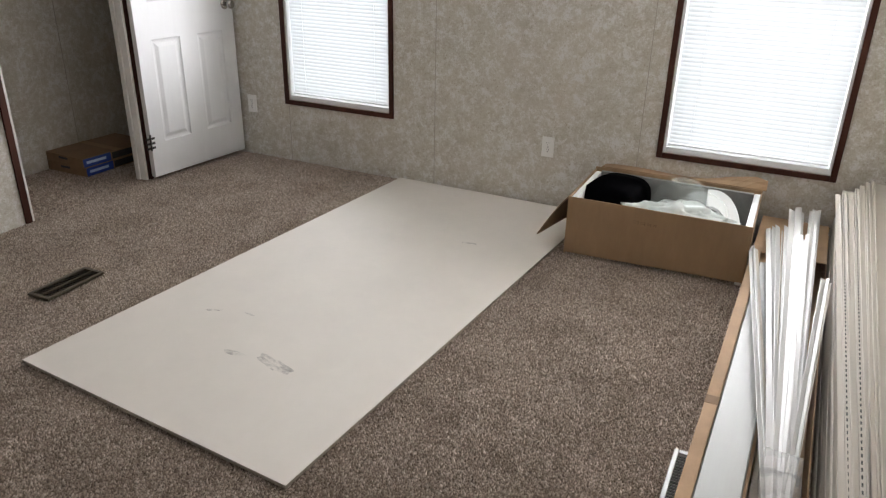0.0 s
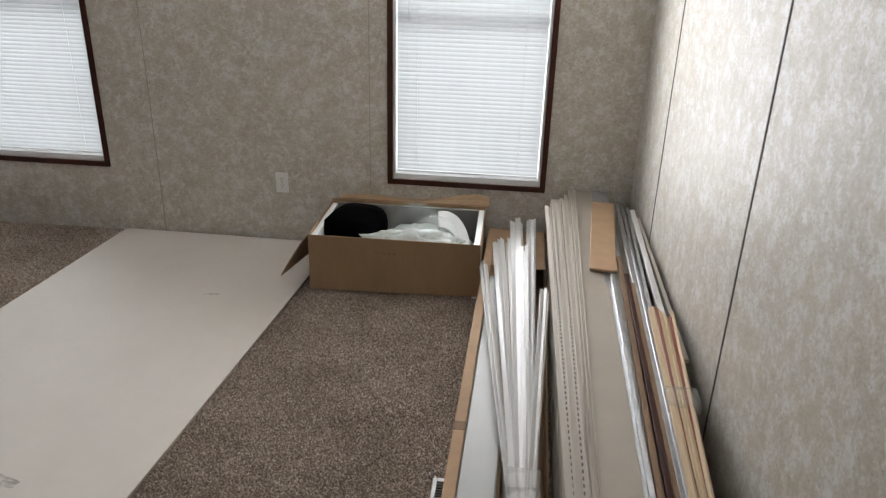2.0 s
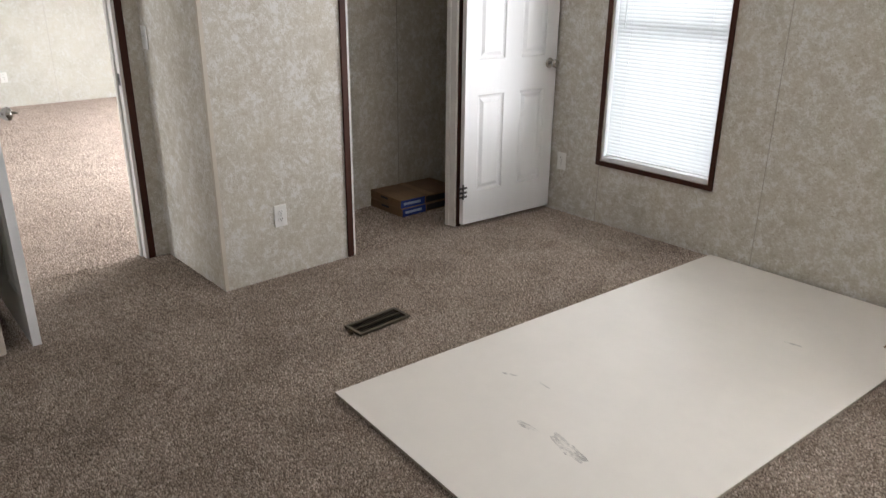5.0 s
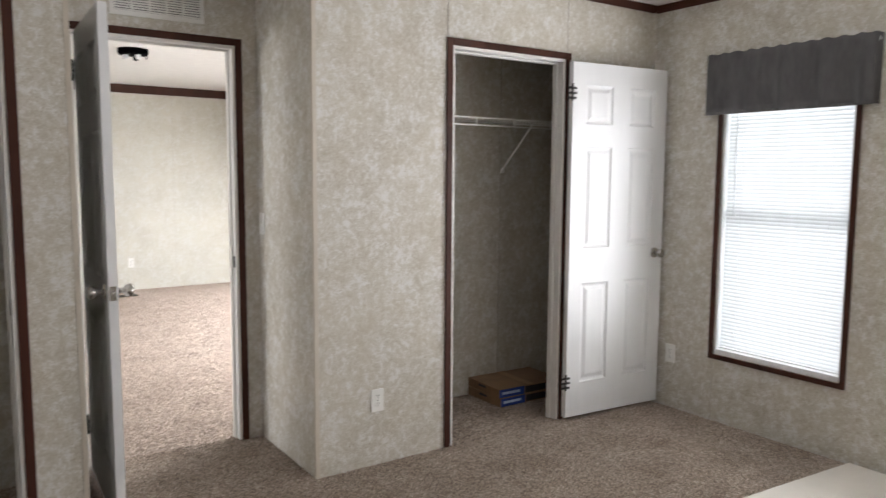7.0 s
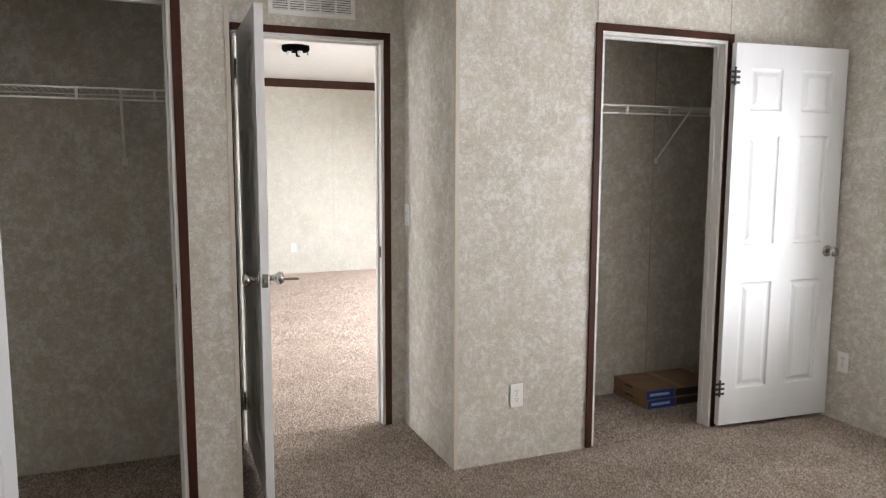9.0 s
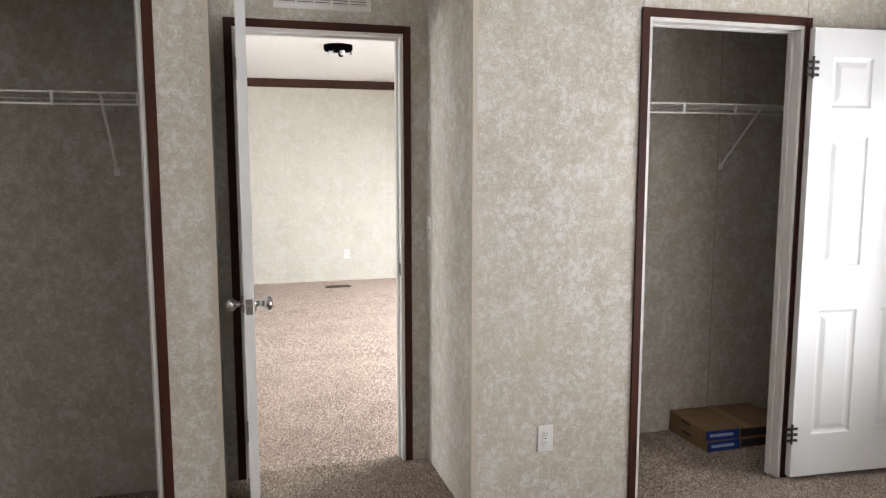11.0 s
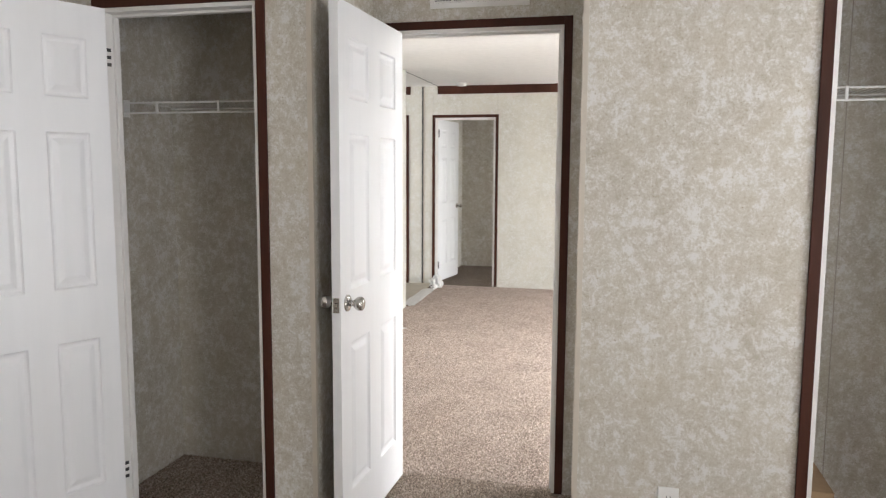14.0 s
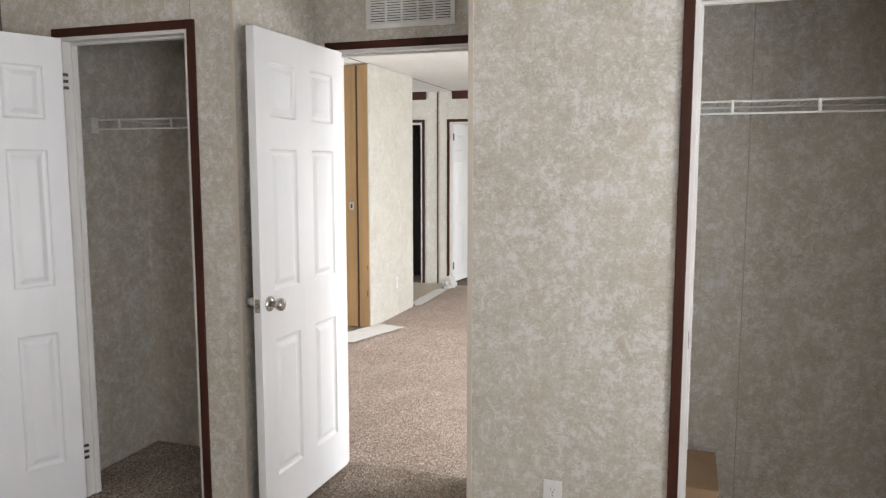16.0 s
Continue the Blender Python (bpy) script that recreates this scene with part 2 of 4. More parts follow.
def part(name, bm, mat, parent, label="", smooth=False):
    return mesh_ob(name, bm, mat, parent, label, smooth)


def thing(name, x=0, y=0, z=0, rz=0, label="", category="", group="", kind=""):
    ob = new(name)
    ob.matrix_basis = pose(x, y, z, 0, 0, rz)
    return tagged(ob, label, category, group, kind)


def add_box(bm, x0, x1, y0, y1, z0, z1, m=None, mi=0):
    v = [bm.verts.new((x, y, z)) for x in (x0, x1) for y in (y0, y1) for z in (z0, z1)]
    if m is not None:
        for p in v:
            p.co = m @ p.co
    fs = []
    for q in ((0, 1, 3, 2), (4, 6, 7, 5), (0, 4, 5, 1), (2, 3, 7, 6), (0, 2, 6, 4), (1, 5, 7, 3)):
        f = bm.faces.new([v[i] for i in q])
        f.material_index = mi
        fs.append(f)
    return fs


def box(x0, x1, y0, y1, z0, z1, bevel=0.0, m=None, seg=2):
    bm = bmesh.new()
    add_box(bm, x0, x1, y0, y1, z0, z1, m)
    if bevel:
        bmesh.ops.bevel(bm, geom=bm.edges[:], offset=bevel, segments=seg, affect="EDGES", profile=0.6)
    return bm


def lathe(profile, seg=20, m=None, bm=None):
    """Turn (radius, height) rows about z."""
    bm = bm or bmesh.new()
    rings = []
    for r, h in profile:
        rings.append([bm.verts.new((m or Matrix()) @ Vector((r * math.cos(a), r * math.sin(a), h)))
                      for a in (2 * math.pi * i / seg for i in range(seg))])
    for a, b in zip(rings, rings[1:]):
        for i in range(seg):
            bm.faces.new((a[i], a[(i + 1) % seg], b[(i + 1) % seg], b[i]))
    for r, flip in ((rings[0], True), (rings[-1], False)):
        bm.faces.new(r[::-1] if flip else r)
    return bm


def rod(bm, a, b, r, seg=8):
    a, b = Vector(a), Vector(b)
    q = (b - a).to_track_quat("Z", "Y").to_matrix().to_4x4()
    return lathe([(r, 0), (r, (b - a).length)], seg, Matrix.Translation(a) @ q, bm)


def wall(name, axis, at, thick, a0, a1, z0, z1, mat, openings=()):
    """A wall in the plane axis = at, from there to at + thick, with openings (a, a, z, z) right through it."""
    z0 = z0 - 0.02 if z0 == 0 else z0
    us = sorted({a0, a1, *(v for o in openings for v in o[:2])})
    ws = sorted({z0, z1, *(v for o in openings for v in o[2:])})
    us, ws = [u for u in us if a0 <= u <= a1], [w for w in ws if z0 <= w <= z1]
    solid = {}
    for i in range(len(us) - 1):
        for j in range(len(ws) - 1):
            u, w = (us[i] + us[i + 1]) / 2, (ws[j] + ws[j + 1]) / 2
            solid[i, j] = not any(o[0] < u < o[1] and o[2] < w < o[3] for o in openings)
    bm = bmesh.new()
    cache = {}

    def v(u, d, w):
        k = (round(u, 5), d, round(w, 5))
        if k not in cache:
            p = at + (thick if d else 0)
            cache[k] = bm.verts.new((p, u, w) if axis == "x" else (u, p, w))
        return cache[k]

    for (i, j), s in solid.items():
        if not s:
            continue
        u0, u1, w0, w1 = us[i], us[i + 1], ws[j], ws[j + 1]
        for d in (0, 1):
            bm.faces.new((v(u0, d, w0), v(u1, d, w0), v(u1, d, w1), v(u0, d, w1)))
        for di, dj, p, q in ((-1, 0, (u0, w0), (u0, w1)), (1, 0, (u1, w0), (u1, w1)), (0, -1, (u0, w0), (u1, w0)), (0, 1, (u0, w1), (u1, w1))):
            if not solid.get((i + di, j + dj), False):
                bm.faces.new((v(p[0], 0, p[1]), v(q[0], 0, q[1]), v(q[0], 1, q[1]), v(p[0], 1, p[1])))
    return tagged(mesh_ob(name, bm, mat), kind="structure")


def slab(name, x0, x1, y0, y1, z0, z1, mat, kind="structure", bevel=0.0):
    return tagged(mesh_ob(name, box(x0, x1, y0, y1, z0, z1, bevel), mat), kind=kind)


# ---- the plan (metres) ----
NORTH, EAST, SOUTH = 3.72, 0.632, -1.25      # inner faces of the bedroom's walls
FRONT, BACK = -3.50, -4.20                  # faces of the closets and of the passage wall
FAR = -9.94                                # the far wall of the living room
CEILZ, DOORH = 2.49, 2.085
HEADZ = DOORH
W1, W2 = (-2.995, -2.249), (-0.628, 0.157)  # clear width of the two windows
SILL, HEAD = 0.400, 2.06
C2 = (2.182, 2.934)                         # clear openings: closet by the window, passage, small closet
PD = (0.514, 1.262)
C1 = (-0.455, 0.179)
FD = (-0.716, 0.017)                       # far doorway
DD = (-1.83, -1.125)
# Windows out of view; the third is added to brighten the far room.
LIV_W = [(-6.7, -4.9), (-8.7, -7.9), (-11.7, -10.9)]

LINER, CASING = 0.019, 0.036


def lined(o):
    """The rough opening that a doorway's jambs line."""
    return (o[0] - LINER, o[1] + LINER, -1, DOORH + LINER)


# floor: one carpet through all rooms
slab("floor", -13.0, EAST + 0.1, -5.2, NORTH + 0.1, -0.10, -0.006, CARPET)
# the walls
wall("wall_north", "y", NORTH, 0.13, BACK - 0.08, EAST + 0.1, 0, CEILZ, WALL, [(*W1, SILL, HEAD), (*W2, SILL, HEAD)])
wall("wall_east", "x", EAST, 0.10, SOUTH - 0.1, NORTH, 0, CEILZ, WALL)
wall("wall_south", "y", SOUTH, -0.10, BACK, EAST, 0, CEILZ, WALL)
wall("wall_closet_large", "x", FRONT, -0.08, 1.396, NORTH, 0, CEILZ, WALL, [lined(C2)])
wall("wall_closet_return", "y", 1.396, 0.08, BACK, FRONT - 0.08, 0, CEILZ, WALL)
wall("wall_closet_small", "x", FRONT, -0.08, SOUTH, 0.41, 0, CEILZ, WALL, [lined(C1)])
wall("wall_closet_small_return", "y", 0.41, -0.08, BACK, FRONT - 0.08, 0, CEILZ, WALL)
wall("wall_closet_small_side", "y", -0.635, -0.08, BACK, FRONT - 0.08, 0, CEILZ, WALL)
wall("wall_passage", "x", BACK, -0.04, -5.2, NORTH, 0, CEILZ, WALL, [lined(PD)])
wall("wall_passage_living", "x", BACK - 0.04, -0.04, -5.2, NORTH, 0, CEILZ, WALL_LIV, [lined(PD)])
wall("wall_living_north", "y", NORTH, 0.13, -13.0, BACK - 0.08, 0, CEILZ, WALL_LIV, [(*w, 0.55, 2.0) for w in LIV_W])
# The south window is added, unseen, as extra light for the living room.
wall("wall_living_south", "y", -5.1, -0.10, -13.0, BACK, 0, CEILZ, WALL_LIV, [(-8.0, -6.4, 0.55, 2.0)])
wall("wall_far", "x", FAR, -0.10, -5.1, NORTH, 0, CEILZ, WALL_LIV, [lined(FD), lined(DD)])
wall("wall_far_room_back", "x", -11.85, -0.10, -0.85, NORTH, 0, CEILZ, WALL)
wall("wall_far_room_side", "y", -0.85, 0.06, -11.85, FAR - 0.1, 0, CEILZ, WALL)
wall("wall_end", "x", -12.9, -0.10, -5.1, NORTH, 0, CEILZ, WALL)
slab("ceiling", -13.0, EAST + 0.1, -5.2, NORTH + 0.13, CEILZ, CEILZ + 0.08, CEIL)

for w, top, share, rise, spread in ((W1, 1.80, 0.45, 0.30, 155), (W2, HEAD, 0.93, 0.45, 155)):
    window_light((w[0] + w[1]) / 2, NORTH - 0.075, (SILL + top) / 2, w[1] - w[0], top - SILL, share * WIN_L * (w[1] - w[0]) * (top - SILL), -1, 5, rise, spread)
for w, share in zip(LIV_W, (0.85, 0.6, 0.75)):
    window_light((w[0] + w[1]) / 2, NORTH - 0.12, 1.275, w[1] - w[0], 1.45, share * LIV_L * (w[1] - w[0]) * 1.45, -1, 4, -1.2, tint=(0.935, 0.952, 1.0))
# Lamp of the added south window, which stands out of view.
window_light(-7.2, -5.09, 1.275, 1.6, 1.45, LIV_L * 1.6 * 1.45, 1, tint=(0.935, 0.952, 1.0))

# ---- fixed joinery ----
def casing(name, axis, at, out, o, head, foot=0.0, width=CASING, mat=CHERRY, proud=0.012, sill=False):
    """A frame of flat trim round an opening, on the side of the wall that out (+1 or -1) points to."""
    ob = thing(name, kind="structure")
    a, b = at, at + out * proud
    g = LINER - 0.003 if foot == 0.0 else 0.0
    y0, y1, zt = o[0] - g, o[1] + g, head + g
    pieces = [(y0 - width, y0, foot - (width if sill else 0), zt + width), (y1, y1 + width, foot - (width if sill else 0), zt + width), (y0, y1, zt, zt + width)]
    if sill:
        pieces.append((y0, y1, foot - width, foot))
    for u0, u1, w0, w1 in pieces:
        lo, hi = min(a, b), max(a, b)
        bm = box(lo, hi, u0, u1, w0, w1, 0.003) if axis == "x" else box(u0, u1, lo, hi, w0, w1, 0.003)
        part("trim_piece", bm, mat, ob)
    return ob


def jambs(name, x0, x1, o, head, mat, stop_at):
    ob = thing(name, kind="structure")
    part("jamb", box(x0, x1, o[0] - LINER + 0.001, o[0], 0, head, 0.002), mat, ob)
    part("jamb", box(x0, x1, o[1], o[1] + LINER - 0.001, 0, head, 0.002), mat, ob)
    part("jamb_head", box(x0, x1, o[0] - LINER + 0.001, o[1] + LINER - 0.001, head, head + LINER - 0.001, 0.002), mat, ob)
    s = stop_at
    part("door_stop", box(s, s + 0.03, o[0] + 0.0005, o[0] + 0.011, 0, head - 0.011, 0.002), mat, ob)
    part("door_stop", box(s, s + 0.03, o[1] - 0.011, o[1] - 0.0005, 0, head - 0.011, 0.002), mat, ob)
    part("door_stop", box(s, s + 0.03, o[0] + 0.0005, o[1] - 0.0005, head - 0.011, head - 0.0005, 0.002), mat, ob)
    return ob


for nm, at, out, o in (("trim_closet_large", FRONT, 1, C2), ("trim_closet_small", FRONT, 1, C1), ("trim_passage", BACK, 1, PD),
                       ("trim_passage_living", BACK - 0.08, -1, PD), ("trim_far_door", FAR, 1, FD), ("trim_dark_door", FAR, 1, DD)):
    casing(nm, "x", at, out, o, DOORH)
jambs("door_frame_closet_large", FRONT - 0.078, FRONT + 0.004, C2, DOORH, JAMB, FRONT - 0.07)
jambs("door_frame_closet_small", FRONT - 0.078, FRONT + 0.004, C1, DOORH, JAMB, FRONT - 0.07)
jambs("door_frame_passage", BACK - 0.078, BACK + 0.004, PD, DOORH, JAMB, BACK - 0.07)
jambs("door_frame_far", FAR - 0.098, FAR + 0.004, FD, DOORH, JAMB, FAR - 0.05)
jambs("door_frame_dark", FAR - 0.098, FAR + 0.004, DD, DOORH, JAMB, FAR - 0.05)


def strike_plate(x, y, z, out):
    ob = thing("strike_plate", x, y, z, 0, "dull steel strike plate let into a white jamb", "strike plate")
    part("plate", box(-0.014, 0.014, min(0, out * 0.002), max(0, out * 0.002), -0.03, 0.03, 0.0008), STEEL, ob)
    part("latch_hole", box(-0.007, 0.007, min(0, out * 0.0026), max(0, out * 0.0026), -0.011, 0.011), SLOT, ob)
    return ob


strike_plate(FRONT - 0.022, C2[0], 0.945, 1)
strike_plate(FRONT - 0.022, C1[1], 0.945, -1)
strike_plate(BACK - 0.022, PD[1], 0.975, -1)


def door_slab(w, h, t):
    """A six-panel moulded door, hinged at x = 0, both faces alike."""
    cols = [(0.135 * w, 0.412 * w), (0.588 * w, 0.865 * w)]
    rows = [(0.098 * h, 0.385 * h), (0.485 * h, 0.770 * h), (0.832 * h, 0.940 * h)]
    xs = [0.0, *cols[0], *cols[1], w]
    zs = [0.0, *rows[0], *rows[1], *rows[2], h]
    bm = bmesh.new()
    cache = {}

    def v(x, y, z):
        k = (round(x, 5), round(y, 5), round(z, 5))
        if k not in cache:
            cache[k] = bm.verts.new((x, y, z))
        return cache[k]

    for face, s in ((0.0, 1.0), (t, -1.0)):
        for i in range(5):
            for j in range(7):
                x0, x1, z0, z1 = xs[i], xs[i + 1], zs[j], zs[j + 1]
                if i in (1, 3) and j in (1, 3, 5):
                    prev = None
                    for inset, sink in ((0, 0), (0.006, 0.0065), (0.014, 0.0095), (0.022, 0.0095), (0.042, 0.0015), (0.047, 0.0008)):
                        ring = [v(x0 + inset, face + s * sink, z0 + inset), v(x1 - inset, face + s * sink, z0 + inset),
                                v(x1 - inset, face + s * sink, z1 - inset), v(x0 + inset, face + s * sink, z1 - inset)]
                        if prev:
                            for q in range(4):
                                bm.faces.new((prev[q], prev[(q + 1) % 4], ring[(q + 1) % 4], ring[q]))
                        prev = ring
                    bm.faces.new(prev)
                else:
                    bm.faces.new((v(x0, face, z0), v(x1, face, z0), v(x1, face, z1), v(x0, face, z1)))
    for x in (0.0, w):
        for j in range(7):
            bm.faces.new((v(x, 0, zs[j]), v(x, t, zs[j]), v(x, t, zs[j + 1]), v(x, 0, zs[j + 1])))
    for z in (0.0, h):
        for i in range(5):
            bm.faces.new((v(xs[i], 0, z), v(xs[i], t, z), v(xs[i + 1], t, z), v(xs[i + 1], 0, z)))
    return bm


def knob(parent, x, y, z, out):
    """A turned knob with its rose, standing off the face that out (+1 or -1 along y) points to."""
    m = Matrix.Translation((x, y, z)) @ pose(0, 0, 0, -90 * out, 0, 0)
    k = part("door_knob", lathe([(0.012, 0.006), (0.011, 0.022), (0.013, 0.030), (0.021, 0.036), (0.0265, 0.046), (0.0275, 0.054), (0.025, 0.062), (0.017, 0.067), (0.006, 0.0685)], 24, m), CHROME, parent, "worn nickel knob", True)
    part("rose", lathe([(0.0325, 0.0), (0.0325, 0.003), (0.029, 0.008), (0.014, 0.010)], 24, m), CHROME, k, "", True)
    return k


def hinge(parent, z, t):
    h = part("hinge", rod(bmesh.new(), (-0.006, -0.006, z - 0.045), (-0.006, -0.006, z + 0.045), 0.0055, 10), STEEL, parent, "bare steel butt hinge")
    bm = bmesh.new()
    for k in range(3):
        zz = z - 0.036 + k * 0.028
        add_box(bm, -0.036, 0.026, -0.0040, -0.001, zz, zz + 0.013)
    part("leaf", bm, STEEL, h)
    part("pin", lathe([(0.007, 0), (0.005, 0.006)], 10, Matrix.Translation((-0.006, -0.006, z + 0.045))), STEEL, h)
    return h


def door(name, x, y, rz, w, h, label, knobs=(1, -1), flip=1, knob_z=0.93, lift=0.022, hinges=(0.21, 1.89)):
    t = 0.035
    ob = mesh_ob(name, door_slab(w, h, t), DOORW)
    ob.matrix_basis = pose(x, y, lift, 0, 0, rz)
    tagged(ob, label, "door", kind="structure")
    for s in knobs:
        knob(ob, w - 0.062, t if s > 0 else 0.0, knob_z, s)
    if knobs:
        part("latch_plate", box(w - 0.0005, w + 0.0015, t / 2 - 0.012, t / 2 + 0.012, knob_z - 0.028, knob_z + 0.028), CHROME, ob)
        part("latch_bolt", box(w + 0.0015, w + 0.011, t / 2 - 0.007, t / 2 + 0.007, knob_z - 0.009, knob_z + 0.009, 0.003), CHROME, ob)
    for z in hinges:
        hinge(ob, z, t)
    return ob


# door of the closet by the window: folded back towards the north wall
door("door_closet_large", FRONT + 0.058, C2[1] + 0.026, 85.5, 0.742, 2.065, "white six-panel door folded open beside a dark closet", (-1,), knob_z=0.95)
# passage door, standing open into the bedroom
door("door_passage", BACK + 0.018, PD[0] + 0.008, -1.5, 0.735, 2.065, "white six-panel door standing open into the bedroom", (1, -1), knob_z=0.955)
# door of the small closet
door("door_closet_small", FRONT + 0.040, C1[0] + 0.012, -25, 0.585, 2.065, "white six-panel closet door swung wide open", (1,), knob_z=0.95)
# far door, open into the room beyond
door("door_far", FAR - 0.09, FD[0] + 0.006, 172, 0.73, 2.065, "white six-panel door open into a dim far room", (1, -1), knob_z=0.95)


def crown(name, axis, at, out, a0, a1, h, top=CEILZ, mat=CHERRY):
    """Crown moulding with a cove profile, along a wall."""
    prof = [(0.0, 0.0), (0.006, 0.0), (0.010, 0.25), (0.016, 0.6), (0.024, 0.9), (0.024, 1.0), (0.0, 1.0)]
    bm = bmesh.new()
    ends = []
    for a in (a0, a1):
        ends.append([bm.verts.new((at + out * d, a, top - h + f * h) if axis == "x" else (a, at + out * d, top - h + f * h)) for d, f in prof])
    n = len(prof)
    for i in range(n):
        bm.faces.new((ends[0][i], ends[0][(i + 1) % n], ends[1][(i + 1) % n], ends[1][i]))
    bm.faces.new(ends[0][::-1])
    bm.faces.new(ends[1])
    return tagged(mesh_ob(name, bm, mat), kind="structure")


crown("trim_crown_north", "y", NORTH, -1, FRONT, EAST, 0.042)
crown("trim_crown_east", "x", EAST, -1, SOUTH, NORTH - 0.025, 0.042)
crown("trim_crown_south", "y", SOUTH, 1, FRONT, EAST - 0.025, 0.042)
crown("trim_crown_closet_large", "x", FRONT, 1, 1.396, NORTH - 0.025, 0.042)
crown("trim_crown_closet_small", "x", FRONT, 1, SOUTH + 0.025, 0.41, 0.042)
crown("trim_crown_passage", "x", BACK, 1, 0.41, 1.396, 0.042)
crown("trim_crown_far", "x", FAR, 1, -0.702, NORTH, 0.100)
crown("trim_crown_far_south", "x", FAR, 1, -5.0, -1.053, 0.100)

# corner beads and panel joints
for nm, y, s in (("trim_bead_large", 1.396, -1), ("trim_bead_small", 0.41, 1)):
    bm = bmesh.new()
    add_box(bm, FRONT, FRONT + 0.003, min(y + s * 0.003, y - s * 0.016), max(y + s * 0.003, y - s * 0.016), 0, CEILZ - 0.042)
    add_box(bm, FRONT - 0.016, FRONT, min(y, y + s * 0.003), max(y, y + s * 0.003), 0, CEILZ - 0.042)
    tagged(mesh_ob(nm, bm, BEAD), kind="structure")


def joint(axis, at, out, a, z0, z1, width=0.005, mat=JOINT):
    lo, hi = sorted((at + out * 0.0002, at + out * 0.0022))
    bm = box(lo, hi, a - width / 2, a + width / 2, z0, z1) if axis == "x" else box(a - width / 2, a + width / 2, lo, hi, z0, z1)
    return tagged(mesh_ob("trim_panel_joint", bm, mat), kind="structure")


TOPZ = CEILZ - 0.042
for y in (1.866, 3.07, 0.65, -0.57):
    joint("x", EAST, -1, y, 0, TOPZ, 0.009 if y < 3 else 0.006, DARKGAP)
for x in (-1.945, -0.75):
    joint("y", NORTH, -1, x, 0, TOPZ, 0.004)
joint("y", NORTH, -1, -3.0, 0, SILL - 0.04, 0.004)
for y in (2.140, 2.966):
    joint("x", FRONT, 1, y, DOORH + 0.06, TOPZ, 0.004)
joint("x", FRONT, 1, 0.21, DOORH + 0.06, TOPZ, 0.004)
joint("x", FRONT, 1, -0.475, DOORH + 0.06, TOPZ, 0.004, BEAD)
joint("x", FRONT, 1, -0.80, 0, TOPZ, 0.007, DARKGAP)
for y in (2.40, 3.05, 1.85):
    joint("x", BACK, 1, y, 0, TOPZ, 0.004)
for y in (1.137, 2.42):
    joint("x", FAR, 1, y, 0, CEILZ - 0.1, 0.004, mat=PAPERED_JAMB)
for y in (-0.755, 0.055):
    joint("x", FAR, 1, y, DOORH + 0.06, CEILZ - 0.1, 0.005, mat=PAPERED_JAMB)


# ---- windows ----
def bedroom_window(name, w):
    ob = thing(name, (w[0] + w[1]) / 2, NORTH, SILL, 0, kind="structure")
    hw, hh = (w[1] - w[0]) / 2, HEAD - SILL
    for x0, x1, z0, z1 in ((-hw + 0.001, -hw + 0.014, 0.001, hh - 0.001), (hw - 0.014, hw - 0.001, 0.001, hh - 0.001), (-hw + 0.014, hw - 0.014, 0.001, 0.03), (-hw + 0.014, hw - 0.014, hh - 0.03, hh - 0.001)):
        part("window_frame", box(x0, x1, 0.005, 0.125, z0, z1, 0.003), VINYLW, ob)
    part("meeting_rail", box(-hw + 0.015, hw - 0.015, 0.075, 0.11, hh / 2 - 0.02, hh / 2 + 0.02, 0.003), VINYLW, ob)
    for z0, z1 in ((0.03, hh / 2 - 0.02), (hh / 2 + 0.02, hh - 0.03)):
        pane = part("pane", box(-hw + 0.014, hw - 0.014, 0.09, 0.094, z0, z1), GLASS, ob)
        pane.visible_shadow = False
    return ob


def mini_blind(w, tilt, label):
    """A one-inch mini blind, let down inside the window's reveal."""
    ob = thing("mini_blind", (w[0] + w[1]) / 2, NORTH + 0.038, SILL, 0, label, "window blind", "bedroom blinds")
    hw, hh = (w[1] - w[0]) / 2 - 0.018, HEAD - SILL
    part("headrail", box(-hw, hw, -0.013, 0.013, hh - 0.058, hh - 0.032, 0.002), VINYLW, ob)
    part("bottom_rail", box(-hw, hw, -0.012, 0.012, 0.034, 0.046, 0.004), VINYLW, ob)
    pitch = 0.0215
    n = int((hh - 0.058 - 0.055) / pitch)
    bm = bmesh.new()
    rows = []
    for x in (-hw, hw):
        rows.append([[bm.verts.new((x, u * 0.0125, 0.0022 * (1 - u * u) + d)) for u in (-1, -0.5, 0, 0.5, 1)] for d in (0.0, 0.0006)])
    for d in (0, 1):
        for i in range(4):
            bm.faces.new((rows[0][d][i], rows[1][d][i], rows[1][d][i + 1], rows[0][d][i + 1]))
    for i in (0, 4):
        bm.faces.new((rows[0][0][i], rows[1][0][i], rows[1][1][i], rows[0][1][i]))
    me = None
    for k in range(n):
        z = 0.058 + k * pitch
        if me is None:
            s = part("slat", bm, SLAT, ob)
            me = s.data
        else:
            s = new("slat", me)
            s.parent = ob
        s.matrix_basis = pose(0, 0, z, tilt + random.uniform(-2.5, 2.5), random.uniform(-0.12, 0.12), 0)
    for x in (-hw * 0.72, hw * 0.72):
        part("ladder_cord", rod(bmesh.new(), (x, -0.0135, 0.04), (x, -0.0135, hh - 0.04), 0.0009, 6), VINYLW, ob)
    part("tilt_wand", rod(bmesh.new(), (-hw + 0.06, -0.018, hh - 0.85), (-hw + 0.06, -0.018, hh - 0.05), 0.0035, 8), VINYLW, ob, "clear plastic tilt wand")
    return ob


